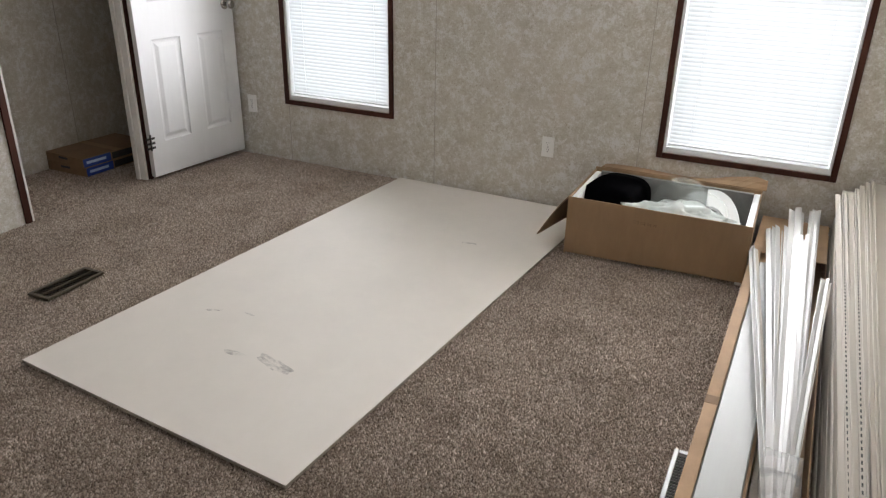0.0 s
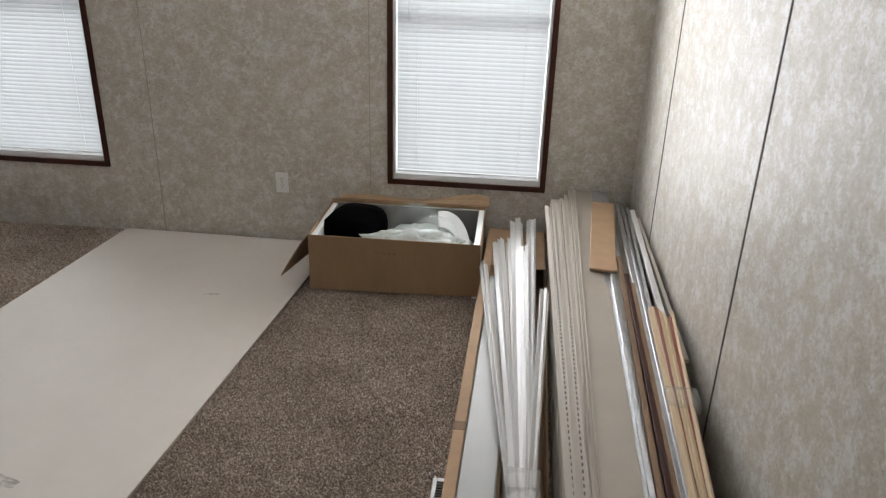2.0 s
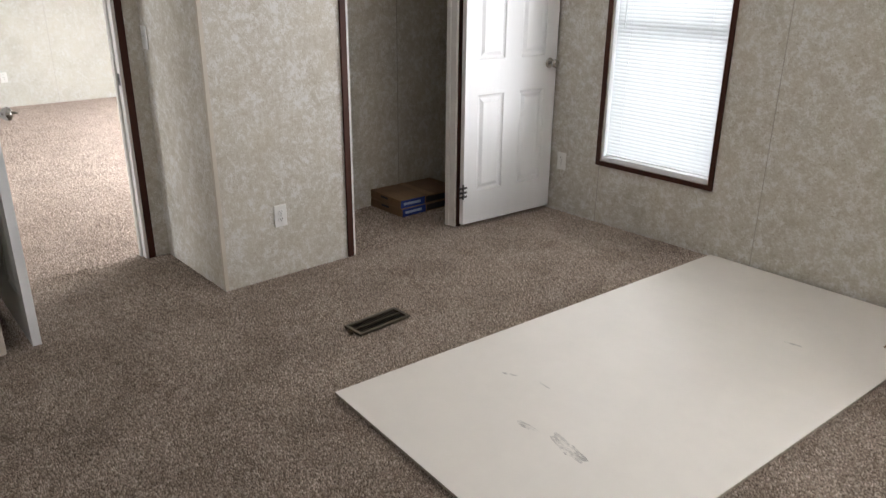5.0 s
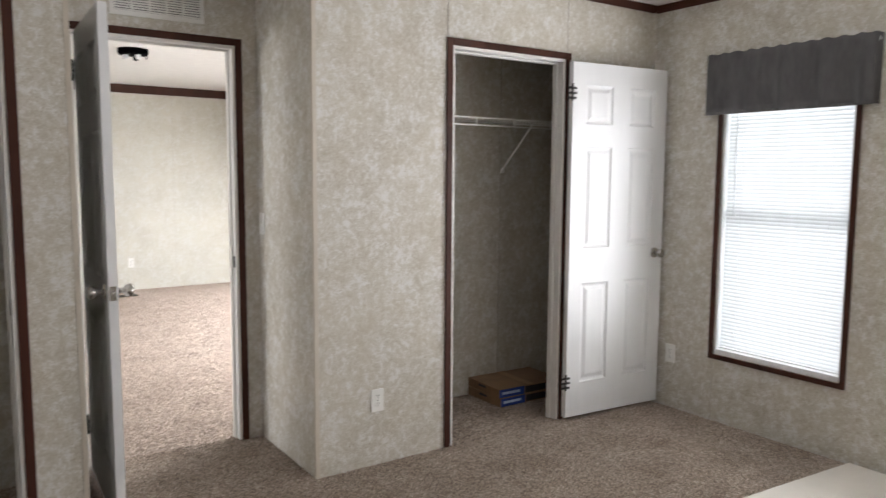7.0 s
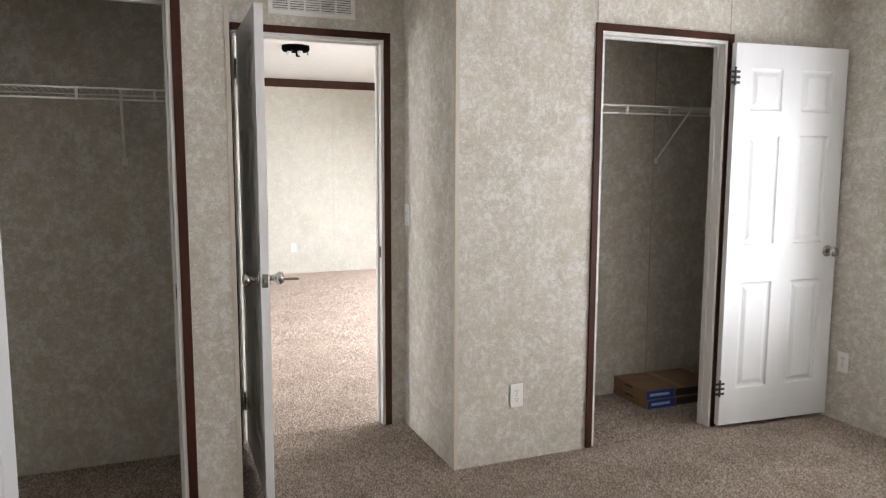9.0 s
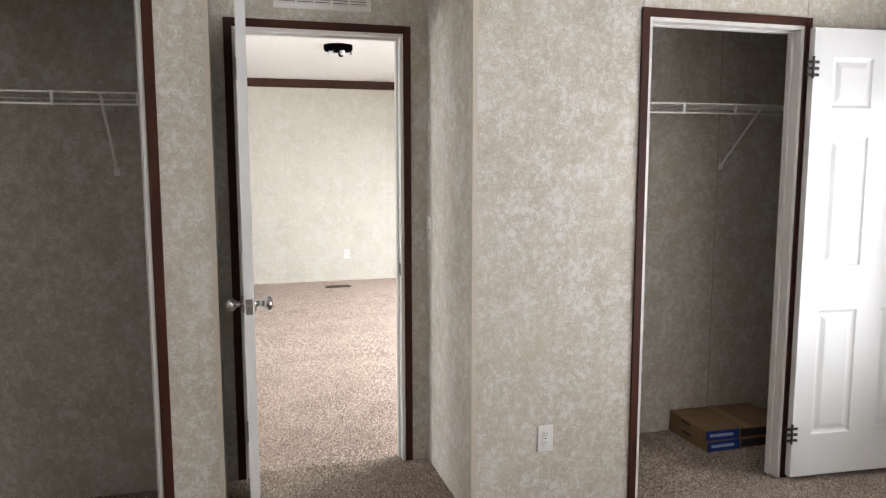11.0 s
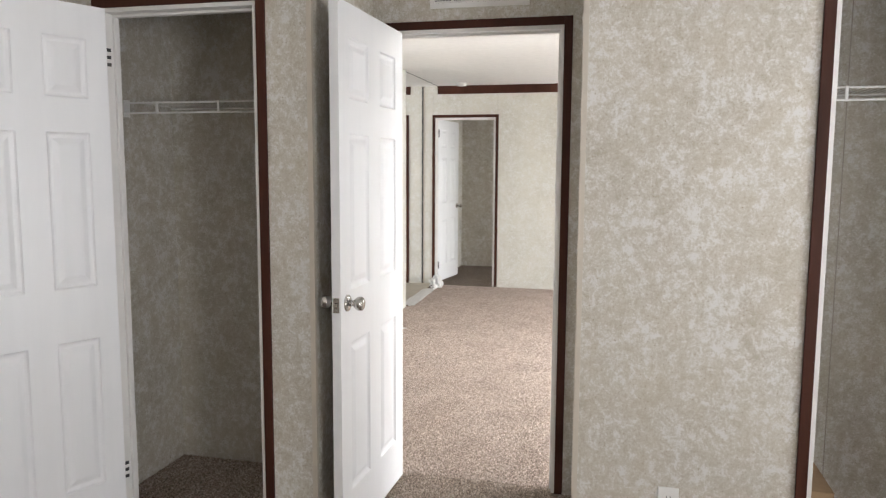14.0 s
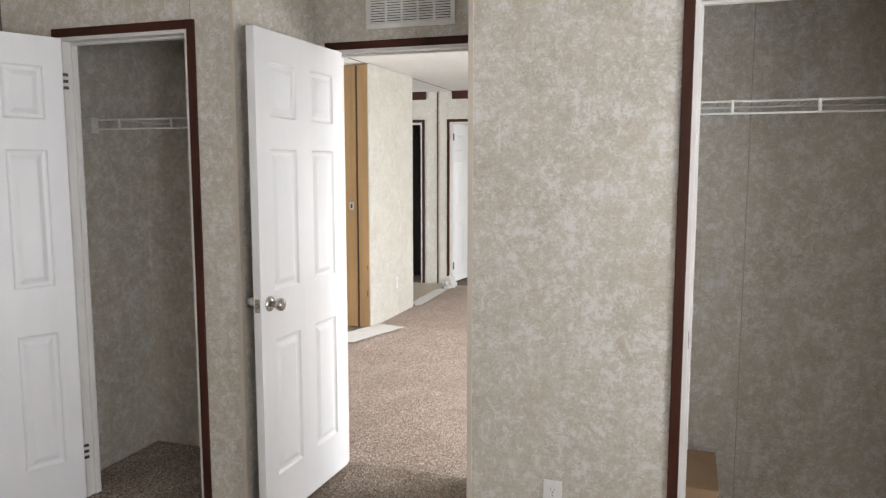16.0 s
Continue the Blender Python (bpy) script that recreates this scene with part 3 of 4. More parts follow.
for nm, w, tilt in (("window_1", W1, 66), ("window_2", W2, 58)):
    bedroom_window(nm, w)
    casing("trim_" + nm, "y", NORTH, -1, w, HEAD, SILL, 0.028, CHERRY, 0.013, True)
    mini_blind(w, tilt, "white vinyl mini blind let down over a bright window")
# Out of view; the last, in the south wall, is an added window.
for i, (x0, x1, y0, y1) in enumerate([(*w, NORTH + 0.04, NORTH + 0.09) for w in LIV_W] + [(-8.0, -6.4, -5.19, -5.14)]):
    ob = thing("window_unseen_%d" % (i + 1), 0, 0, 0, kind="structure")
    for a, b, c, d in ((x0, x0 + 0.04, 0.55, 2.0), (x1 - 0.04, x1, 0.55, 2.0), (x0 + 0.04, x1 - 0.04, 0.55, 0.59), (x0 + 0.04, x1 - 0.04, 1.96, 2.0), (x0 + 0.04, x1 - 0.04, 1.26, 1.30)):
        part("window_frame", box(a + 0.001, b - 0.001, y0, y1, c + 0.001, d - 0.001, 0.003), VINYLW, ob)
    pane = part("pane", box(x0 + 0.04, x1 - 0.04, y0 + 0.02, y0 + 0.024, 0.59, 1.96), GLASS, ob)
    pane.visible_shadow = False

# bright overcast distance beyond the windows
gm, gnt, gb = material("overcast_distance")
gb.inputs["Base Color"].default_value = (0, 0, 0, 1)
gcol = ramp(gnt, tex_noise(gnt, 0.5, 3, 0.5), [(0.3, (0.92, 0.95, 1.0)), (0.7, (1.0, 1.0, 1.0))])
gnt.links.new(gcol, gb.inputs["Emission Color"])
gb.inputs["Emission Strength"].default_value = GLOW
slab("backdrop", -16, 8, 9.0, 9.1, -3, 9, gm)


# ---- things fixed to the walls ----
def outlet(x, y, z, rz, label="white duplex outlet plate on sponged wallboard"):
    ob = thing("wall_outlet", x, y, z, rz, label, "outlet", "duplex outlets")
    part("plate", box(-0.035, 0.035, -0.006, 0.0, -0.0575, 0.0575, 0.0025), PLATE, ob)
    for s in (-0.0195, 0.0195):
        r = part("receptacle", lathe([(0.0165, 0.0), (0.0165, 0.0022), (0.015, 0.003)], 20, pose(0, -0.006, s, 90, 0, 0)), PLATE, ob)
        for dx in (-0.0062, 0.0062):
            part("slot", box(dx - 0.0011, dx + 0.0011, -0.0096, -0.0088, s + 0.001, s + 0.009), SLOT, r)
        part("ground_hole", lathe([(0.0024, 0), (0.0024, 0.0008)], 10, pose(0, -0.0088, s - 0.006, 90, 0, 0)), SLOT, r)
    part("screw", lathe([(0.003, 0), (0.002, 0.001)], 10, pose(0, -0.006, 0, 90, 0, 0)), STEEL, ob)
    return ob


outlet(FRONT, 1.726, 0.328, 90)
outlet(-1.242, NORTH, 0.340, 0)
outlet(-3.30, NORTH, 0.340, 0)
outlet(FAR, 1.88, 0.330, 90, "white duplex outlet plate on cream wallboard")
outlet(-7.909, -0.664, 0.338, 180, "white outlet plate askew on cream wallboard")
sw = thing("light_switch", -4.155, 1.396, 1.18, 0, "white toggle light switch plate beside the doorway", "light switch")
part("plate", box(-0.035, 0.035, -0.006, 0.0, -0.0575, 0.0575, 0.0025), PLATE, sw)
part("toggle", box(-0.005, 0.005, -0.016, -0.005, -0.004, 0.012, 0.002), PLATE, sw)

# return-air grille over the passage door
gr = thing("air_grille", BACK, 0.904, 2.266, 0, "white stamped metal return-air grille above a doorway", "vent grille")
for y0, y1, z0, z1 in ((-0.222, 0.222, -0.075, -0.053), (-0.222, 0.222, 0.053, 0.075), (-0.222, -0.20, -0.053, 0.053), (0.20, 0.222, -0.053, 0.053)):
    part("frame", box(0.0, 0.008, y0, y1, z0, z1, 0.002), PLATE, gr)
# Dark sheet that paints in the shade behind the louvres.
part("shade_backing", box(0.0005, 0.0015, -0.20, 0.20, -0.053, 0.053), DARKGAP, gr)
for c in range(4):
    part("mullion", box(0.001, 0.0085, -0.125 + 0.08 * c, -0.115 + 0.08 * c, -0.053, 0.053, 0.001), PLATE, gr)
for k in range(9):
    part("louvre", box(0.002, 0.0035, -0.20, 0.20, -0.0042, 0.0042, 0, pose(0.0035, 0, -0.047 + k * 0.01175, 0, 32, 0)), PLATE, gr)


# ---- wire shelves in the closets ----
WIRE = plain("white_coated_wire", (0.84, 0.83, 0.80), 0.4, vary=0.03, bump=0)


def wire_shelf(y0, y1, x_front, z, braces, posts, label):
    """A coated wire shelf: front lip of two wires with uprights, back wire, cross wires, and sloping braces."""
    ob = thing("wire_shelf", BACK, (y0 + y1) / 2, z, 0, label, "wire shelf", "closet shelves")
    a, b, xf = y0 - (y0 + y1) / 2 + 0.004, y1 - (y0 + y1) / 2 - 0.004, x_front - BACK
    for nm, x, dz in (("front_wire", xf, 0.0), ("lip_wire", xf + 0.004, -0.045), ("back_wire", 0.012, 0.0)):
        part(nm, rod(bmesh.new(), (x, a, dz), (x, b, dz), 0.0042, 8), WIRE, ob)
    k, wire = a + 0.012, None
    while k < b:
        if wire is None:
            wire = part("deck_wire", rod(bmesh.new(), (0.012, 0, 0.0055), (xf, 0, 0.0055), 0.0009, 5), WIRE, ob)
            w = wire
        else:
            w = new("deck_wire", wire.data)
            w.parent = ob
        w.location = (0, k, 0)
        k += 0.0254
    for p in posts:
        part("upright", box(xf - 0.002, xf + 0.008, p - (y0 + y1) / 2 - 0.0055, p - (y0 + y1) / 2 + 0.0055, -0.05, 0.005, 0.002), WIRE, ob)
    for p in braces:
        q = p - (y0 + y1) / 2
        br = part("brace", rod(bmesh.new(), (xf - 0.01, q, -0.006), (0.006, q, -0.30), 0.006, 8), WIRE, ob)
        part("brace_foot", box(0.0005, 0.008, q - 0.012, q + 0.012, -0.325, -0.29, 0.002), WIRE, br)
    for q in (a, b):
        part("end_bracket", box(xf - 0.03, xf + 0.012, q - 0.003, q + 0.003, -0.062, 0.014, 0.002), WIRE, ob)
    return ob


wire_shelf(-0.635, 0.33, -3.838, 1.767, [0.0], [-0.469, -0.167, 0.135], "white coated wire shelf in the small dark closet")
wire_shelf(1.48, NORTH, -3.88, 1.783, [3.07, 1.75], [1.714, 2.012, 2.311, 2.606, 2.902, 3.198, 3.494], "white coated wire shelf in the larger dark closet")

# ---- the bedroom's loose things ----
# wallboard sheet on the carpet
sheet = thing("wallboard_sheet", -2.338, 1.266, 0.002, -4.0, "large cream wallboard sheet lying flat on brown carpet, scuffed", "wallboard")
bm = bmesh.new()
low = [bm.verts.new((x, y, 0.0)) for x, y in ((0, 0), (1.22, 0), (1.22, 2.508), (0, 2.44))]
top = [bm.verts.new((v.co.x, v.co.y, 0.0115)) for v in low]
bm.faces.new(low[::-1])
for i in range(4):
    bm.faces.new((low[i], low[(i + 1) % 4], top[(i + 1) % 4], top[i]))
part("core", bm, BOARD_EDGE, sheet, "gypsum core edge")
bm = bmesh.new()
top = [bm.verts.new((x, y, 0.0115)) for x, y in ((0, 0), (1.22, 0), (1.22, 2.508), (0, 2.44))]
up = [bm.verts.new((v.co.x, v.co.y, 0.0128)) for v in top]
bm.faces.new(up)
bm.faces.new(top[::-1])
for i in range(4):
    bm.faces.new((top[i], top[(i + 1) % 4], up[(i + 1) % 4], up[i]))
part("face", bm, BOARD, sheet, "smooth cream vinyl face")


def scuff_material():
    m, nt, b = material("rubbed_scuff")
    out = nt.nodes["Material Output"]
    clear = nt.nodes.new("ShaderNodeBsdfTransparent")
    mx = nt.nodes.new("ShaderNodeMixShader")
    f = ramp(nt, tex_noise(nt, 42.0, 6, 0.75, (0.55, 1.3, 1), 0.6), [(0.42, (0, 0, 0)), (0.64, (0.55, 0.55, 0.55))])
    nt.links.new(f, mx.inputs[0])
    nt.links.new(clear.outputs[0], mx.inputs[1])
    b.inputs["Base Color"].default_value = (0.23, 0.22, 0.215, 1)
    b.inputs["Roughness"].default_value = 0.8
    nt.links.new(b.outputs[0], mx.inputs[2])
    nt.links.new(mx.outputs[0], out.inputs["Surface"])
    return m


SCUFFED = scuff_material()
for cx, cy, reach, wide, turn in ((0.600, 0.428, 0.050, 0.013, 8), (0.775, 0.450, 0.085, 0.028, -10), (0.845, 1.775, 0.040, 0.009, 14), (0.30, 0.62, 0.030, 0.006, 30), (0.44, 0.67, 0.026, 0.005, 0)):
    bm = bmesh.new()
    ring = []
    for k in range(24):
        a = k * math.pi / 12
        q = 1 + 0.45 * noise.noise(Vector((math.cos(a) * 1.7, math.sin(a) * 1.7, cx * 9)))
        ring.append(bm.verts.new(pose(cx, cy, 0.0131, 0, 0, turn) @ Vector((reach * q * math.cos(a), wide * q * math.sin(a), 0))))
    bm.faces.new(ring)
    part("scuff", bm, SCUFFED, sheet, "grey rubbed scuff")


def floor_register(x, y, w, l, mat, label, rz=0):
    ob = thing("floor_register", x, y, 0.0, rz, label, "floor vent")
    h = 0.012
    for x0, x1, y0, y1 in ((-w / 2, -w / 2 + 0.014, -l / 2, l / 2), (w / 2 - 0.014, w / 2, -l / 2, l / 2), (-w / 2 + 0.014, w / 2 - 0.014, -l / 2, -l / 2 + 0.016), (-w / 2 + 0.014, w / 2 - 0.014, l / 2 - 0.016, l / 2)):
        part("frame", box(x0, x1, y0, y1, 0.0, h, 0.002), mat, ob)
    part("damper", box(-w / 2 + 0.013, w / 2 - 0.013, -l / 2 + 0.015, l / 2 - 0.015, 0.0005, 0.0015), SLOT, ob)
    part("spine", box(-0.003, 0.003, -l / 2 + 0.016, l / 2 - 0.016, 0.001, h - 0.001), mat, ob)
    n = int((l - 0.032) / 0.0125)
    for k in range(n):
        yy = -l / 2 + 0.016 + (k + 0.5) * (l - 0.032) / n
        part("louvre", box(-w / 2 + 0.014, w / 2 - 0.014, -0.0008, 0.0008, -0.0045, 0.0045, 0, pose(0, yy, h - 0.006, 28, 0, 0)), mat, ob)
    return ob


floor_register(-2.727, 1.760, 0.118, 0.29, BROWNMETAL, "brown enamelled floor register set in brown carpet", 2)
floor_register(-0.118, 1.725, 0.118, 0.27, REGISTER_GREY, "pale metal floor register beside a stack of trim")


# ---- carton of lamp parts under the window ----
def carton():
    ob = thing("open_carton", -0.524, 3.366, 0.0, 0.6, "open brown cardboard carton on carpet, full of lamp glass", "cardboard box")
    w, d, h, t = 0.818, 0.50, 0.297, 0.005
    hw, hd = w / 2, d / 2
    bm = box(-hw, hw, -hd, -hd + t, 0.014, h, 0.0015)
    for v in bm.verts:
        if v.co.z < 0.1:
            v.co.z += 0.016 * (v.co.x / w + 0.5)
    part("front_panel", bm, CARD, ob)
    part("back_panel", box(-hw, hw, hd - t, hd, 0.004, h + 0.01, 0.0015), CARD, ob)
    part("side_panel", box(-hw, -hw + t, -hd + t, hd - t, 0.004, h, 0.0015), CARD, ob)
    part("side_panel", box(hw - t, hw, -hd + t, hd - t, 0.004, h, 0.0015), CARD, ob)
    part("bottom_panel", box(-hw + t, hw - t, -hd + 0.09, hd - t, 0.004, 0.010), CARD_DARK, ob)
    # flaps: the left one hangs outwards, the rear one lies back against the wall and sags, the right one is folded down inside
    bm = bmesh.new()
    grid = []
    for i in range(7):
        u = i / 6
        row = []
        for dz in (0.0, -0.005):
            for j in range(7):
                v = j / 6
                out = (0.125 * (1 - u) + 0.012 * u) * v ** 0.85
                row.append(bm.verts.new((-hw - out + (0.004 if dz else 0), -hd - 0.055 * v * (1 - u) + u * (d - 0.02), h - 0.195 * v + dz * 0.6)))
        grid.append(row)
    for p, q in zip(grid, grid[1:]):
        for j in (0, 1, 2, 3, 4, 5, 7, 8, 9, 10, 11, 12):
            bm.faces.new((p[j], p[j + 1], q[j + 1], q[j]))
        for j, k in ((0, 7), (6, 13)):
            bm.faces.new((p[j], q[j], q[k], p[k]))
    for p in (grid[0], grid[-1]):
        for j in range(6):
            bm.faces.new((p[j], p[j + 1], p[j + 8], p[j + 7]))
    # Darker card than the panels: the flap's shade is put into its colour.
    part("flap", bm, CARD_DARK, ob, "flap hanging outside")
    bm = bmesh.new()
    n = 14
    rows = []
    for i in range(n + 1):
        u = i / n
        x = -hw + 0.03 + u * (w - 0.015)
        lift = 0.004 + 0.066 * max(0.0, (u - 0.62) / 0.33) ** 1.2 * (1 if u < 0.96 else 0.72) + 0.006 * math.sin(u * 9)
        rows.append([bm.verts.new((x, hd - 0.002 + k * 0.062 - 0.10 * max(0.0, (u - 0.7) / 0.3) * k / 2, h + 0.010 + (lift - 0.022) * k / 2 + dz)) for dz in (0, 0.005) for k in (0, 1, 2)])
    for a, b in zip(rows, rows[1:]):
        for q in ((0, 1), (1, 2), (3, 4), (4, 5)):
            bm.faces.new((a[q[0]], a[q[1]], b[q[1]], b[q[0]]))
        bm.faces.new((a[0], b[0], b[3], a[3]))
        bm.faces.new((a[2], b[2], b[5], a[5]))
    for r in (rows[0], rows[-1]):
        bm.faces.new((r[0], r[1], r[2], r[5], r[4], r[3]))
    part("flap", bm, CARD, ob, "rear flap folded back and buckled")
    part("foam_liner", box(-hw + 0.006, -hw + 0.034, -hd + 0.008, hd - 0.01, 0.012, h - 0.012, 0.004), FOAM, ob)
    part("foam_liner", box(hw - 0.034, hw - 0.006, -hd + 0.008, hd - 0.01, 0.012, h - 0.006, 0.004), FOAM, ob)
    part("foam_liner", box(-hw + 0.036, hw - 0.036, hd - 0.03, hd - 0.007, 0.012, h - 0.004, 0.004), GREYFOAM, ob, "grey foam sheet")
    bm = bmesh.new()
    for k, (x0, x1) in enumerate(((-0.118, -0.092), (-0.086, -0.062), (-0.055, -0.035), (-0.025, -0.012))):
        add_box(bm, x0 + 0.02, x1 + 0.02, -hd - 0.0006, -hd - 0.0001, 0.232 - 0.002 * k, 0.235 - 0.002 * k)
        add_box(bm, x1 + 0.016, x1 + 0.02, -hd - 0.0006, -hd - 0.0001, 0.216, 0.232)
        add_box(bm, x0 + 0.02, x1 + 0.02, -hd - 0.0006, -hd - 0.0001, 0.222, 0.2245)
    part("pencil_writing", bm, PENCIL, ob, "faint handwritten pencil figures")
    return ob


carton()


def crumpled(name, rx, ry, rz, amp, seed, mat, loc, label, category, rot=(0, 0, 0), cut=-0.2, open_top=False):
    bm = bmesh.new()
    bmesh.ops.create_icosphere(bm, subdivisions=4, radius=1.0)
    for v in bm.verts:
        p = v.co.copy()
        d = 1 + amp * noise.noise(p * 2.2 + Vector((seed, 0, 0))) + amp * 0.6 * noise.noise(p * 5.0 + Vector((0, seed, 0)))
        v.co = Vector((p.x * rx * d, p.y * ry * d, max(p.z, cut) * rz * d))
    ob = mesh_ob(name, bm, mat, None, "", True)
    ob.matrix_basis = pose(*loc, *rot)
    return tagged(ob, label, category)


# packed in the carton
CBOX = pose(-0.524, 3.366, 0.0, 0, 0, 0.6)


def in_carton(x, y, z, *r):
    return CBOX @ pose(x, y, z, *r)


bm = lathe([(0.12, 0.0), (0.140, 0.015), (0.146, 0.10), (0.140, 0.26), (0.125, 0.315), (0.06, 0.33)], 40)
for v in bm.verts:
    r = math.hypot(v.co.x, v.co.y) + 1e-9
    k = (abs(v.co.x / r) ** 4 + abs(v.co.y / r) ** 4) ** -0.22
    v.co.x, v.co.y = v.co.x * k, v.co.y * k
ob = mesh_ob("black_lamp_shade", bm, BLACK, None, "", True)
ob.matrix_basis = in_carton(-0.235, 0.215, 0.160, 87, 0, -8)
tagged(ob, "matt black round shade packed in a cardboard carton", "lamp shade")


def bell_glass(m, r, h, label):
    """An open frosted glass shade with wall thickness."""
    prof = [(0.30, 0.0), (0.62, 0.05), (0.86, 0.25), (0.97, 0.55), (1.0, 0.85), (1.04, 1.0)]
    rows = [(r * a, h * b) for a, b in prof] + [(r * a - 0.004, h * b) for a, b in prof[::-1]]
    bm = bmesh.new()
    seg = 32
    rings = [[bm.verts.new((q * math.cos(2 * math.pi * i / seg), q * math.sin(2 * math.pi * i / seg), z)) for i in range(seg)] for q, z in rows]
    for a, b in zip(rings, rings[1:] + rings[:1]):
        for i in range(seg):
            bm.faces.new((a[i], a[(i + 1) % seg], b[(i + 1) % seg], b[i]))
    ob = mesh_ob("glass_lamp_shade", bm, FROST, None, "", True)
    ob.matrix_basis = m
    return tagged(ob, label, "lamp shade", "lamp glass in the carton")


bell_glass(in_carton(0.165, -0.07, 0.195, 30, 8, 10), 0.105, 0.115, "frosted bell glass shade lying open side up in a carton")
bell_glass(in_carton(0.09, 0.12, 0.165, 50, -14, -8), 0.135, 0.14, "clear-frosted large bell glass shade in a cardboard carton")
bell_glass(in_carton(-0.01, -0.06, 0.145, 20, -18, 0), 0.085, 0.10, "frosted small bell glass shade half hidden by plastic")
crumpled("plastic_bag", 0.225, 0.060, 0.066, 0.5, 3.1, FILM, (-0.477, 3.209, 0.238), "crumpled white plastic bag wrapped round lamp glass", "plastic bag", (8, 0, 12))
crumpled("packing_film", 0.21, 0.15, 0.06, 0.4, 8.7, FILM, (-0.422, 3.344, 0.200), "pale packing film filling the carton's bottom", "packing film", (0, 0, 0))
# curved white plate standing at the right end
bm = bmesh.new()
arc = []
for i in range(25):
    a = math.pi * (-0.06 + 0.62 * i / 24)
    arc.append([bm.verts.new((q * math.cos(a), y, (2.0 * q - 0.005) * math.sin(a))) for y in (-0.010, 0.010) for q in (0.104, 0.158)])
for a, b in zip(arc, arc[1:]):
    for i, j in ((0, 1), (1, 3), (3, 2), (2, 0)):
        bm.faces.new((a[i], a[j], b[j], b[i]))
for a in (arc[0], arc[-1]):
    bm.faces.new((a[0], a[1], a[3], a[2]))
ob = mesh_ob("curved_foam_pad", bm, FOAM)
ob.matrix_basis = in_carton(0.200, -0.13, 0.150, -60, 0, 0)
tagged(ob, "curved white foam pad standing in the carton", "foam padding")


# ---- the stack of trim along the east wall ----
def bar_mesh(p0, p1, w, t, roll=0.0, bevel=0.0015):
    d = p1 - p0
    q = d.to_track_quat("Y", "Z").to_matrix().to_4x4()
    bm = bmesh.new()
    add_box(bm, -w / 2, w / 2, 0, d.length, -t / 2, t / 2)
    if bevel:
        bmesh.ops.bevel(bm, geom=bm.edges[:], offset=bevel, segments=1, affect="EDGES")
    return bm, Matrix.Translation(p0) @ q @ pose(0, 0, 0, 0, roll, 0)


def foot(far, near, start):
    """Where the line from far through near ends, at y = start."""
    far, near = Vector(far), Vector(near)
    return far + (near - far) * ((start - far.y) / (near.y - far.y))


def bar(name, far, near, w, t, mat, label, category, group="", roll=0.0, start=0.95):
    """A long strip from its far end through a second place, and on towards the room."""
    bm, m = bar_mesh(foot(far, near, start), Vector(far), w, t, roll)
    ob = mesh_ob(name, bm, mat)
    ob.matrix_basis = m
    return tagged(ob, label, category, group)


# long open tray carton at the edge of the stack, its near end open
lc = thing("long_carton", 0.062, 2.53, 0.0125, -0.9, "long open tan carton lying on the carpet, holding trim", "cardboard box")
part("base", box(-0.17, 0.13, -1.12, 1.14, 0.0, 0.006), TANCARD, lc)
part("side_panel", box(-0.173, -0.168, -1.12, 1.14, 0.0, 0.150, 0.001), TANCARD, lc)
part("side_panel", box(0.125, 0.130, -1.12, 1.14, 0.0, 0.110, 0.001), TANCARD, lc)
part("end_panel", box(-0.168, 0.125, 1.135, 1.14, 0.006, 0.150, 0.001), TANCARD, lc)
part("flap", box(-0.175, -0.138, -1.12, 1.142, 0.1502, 0.1545, 0.001), TANCARD, lc, "creased flap folded over the rim")
part("flap", box(-0.138, 0.12, 0.66, 1.142, 0.1502, 0.1545, 0.001), TANCARD, lc)
part("filler", box(-0.165, -0.015, -1.11, 1.13, 0.0065, 0.128, 0.002), TANCARD, lc)
part("tape_band", box(-0.1755, -0.137, -0.62, -0.575, 0.1546, 0.1551), CARD_DARK, lc)
bm, m = bar_mesh(Vector((-0.036, 1.43, 0.150)), Vector((-0.006, 3.10, 0.150)), 0.112, 0.017, 0, 0.004)
ob = mesh_ob("trim_board", bm, PANELW)
ob.matrix_basis = m
tagged(ob, "wide white trim board lying in a long tan carton", "trim board")
for k, (x, z, w) in enumerate(((0.075, 0.030, 0.090), (0.082, 0.060, 0.085), (0.078, 0.095, 0.088))):
    bm, m = bar_mesh(Vector((x, 1.43, z)), Vector((x + 0.028, 3.2, z)), w, 0.022, 0, 0.003)
    ob = mesh_ob("trim_board", bm, TAUPE)
    ob.matrix_basis = m
    tagged(ob, "greyish trim board lying inside a long tan carton", "trim board", "grey trim boards")
# panels stacked flat beneath the channels
for k in range(8):
    bm, m = bar_mesh(Vector((0.366 + 0.006 * (k % 3), 0.80, 0.024 + 0.0455 * k)), Vector((0.378 + 0.005 * (k % 2), 3.64, 0.024 + 0.0455 * k)), 0.335, 0.044, 0, 0.003)
    ob = mesh_ob("stacked_panel", bm, TAUPE)
    ob.matrix_basis = m
    tagged(ob, "taupe wallboard panel lying in a flat stack by the wall", "panel", "stacked panels")

# white strips, taped together near the foot and fanning out
W_LABEL = "thin white vinyl trim strip in a loose fanned bundle"
rng = random.Random(7)
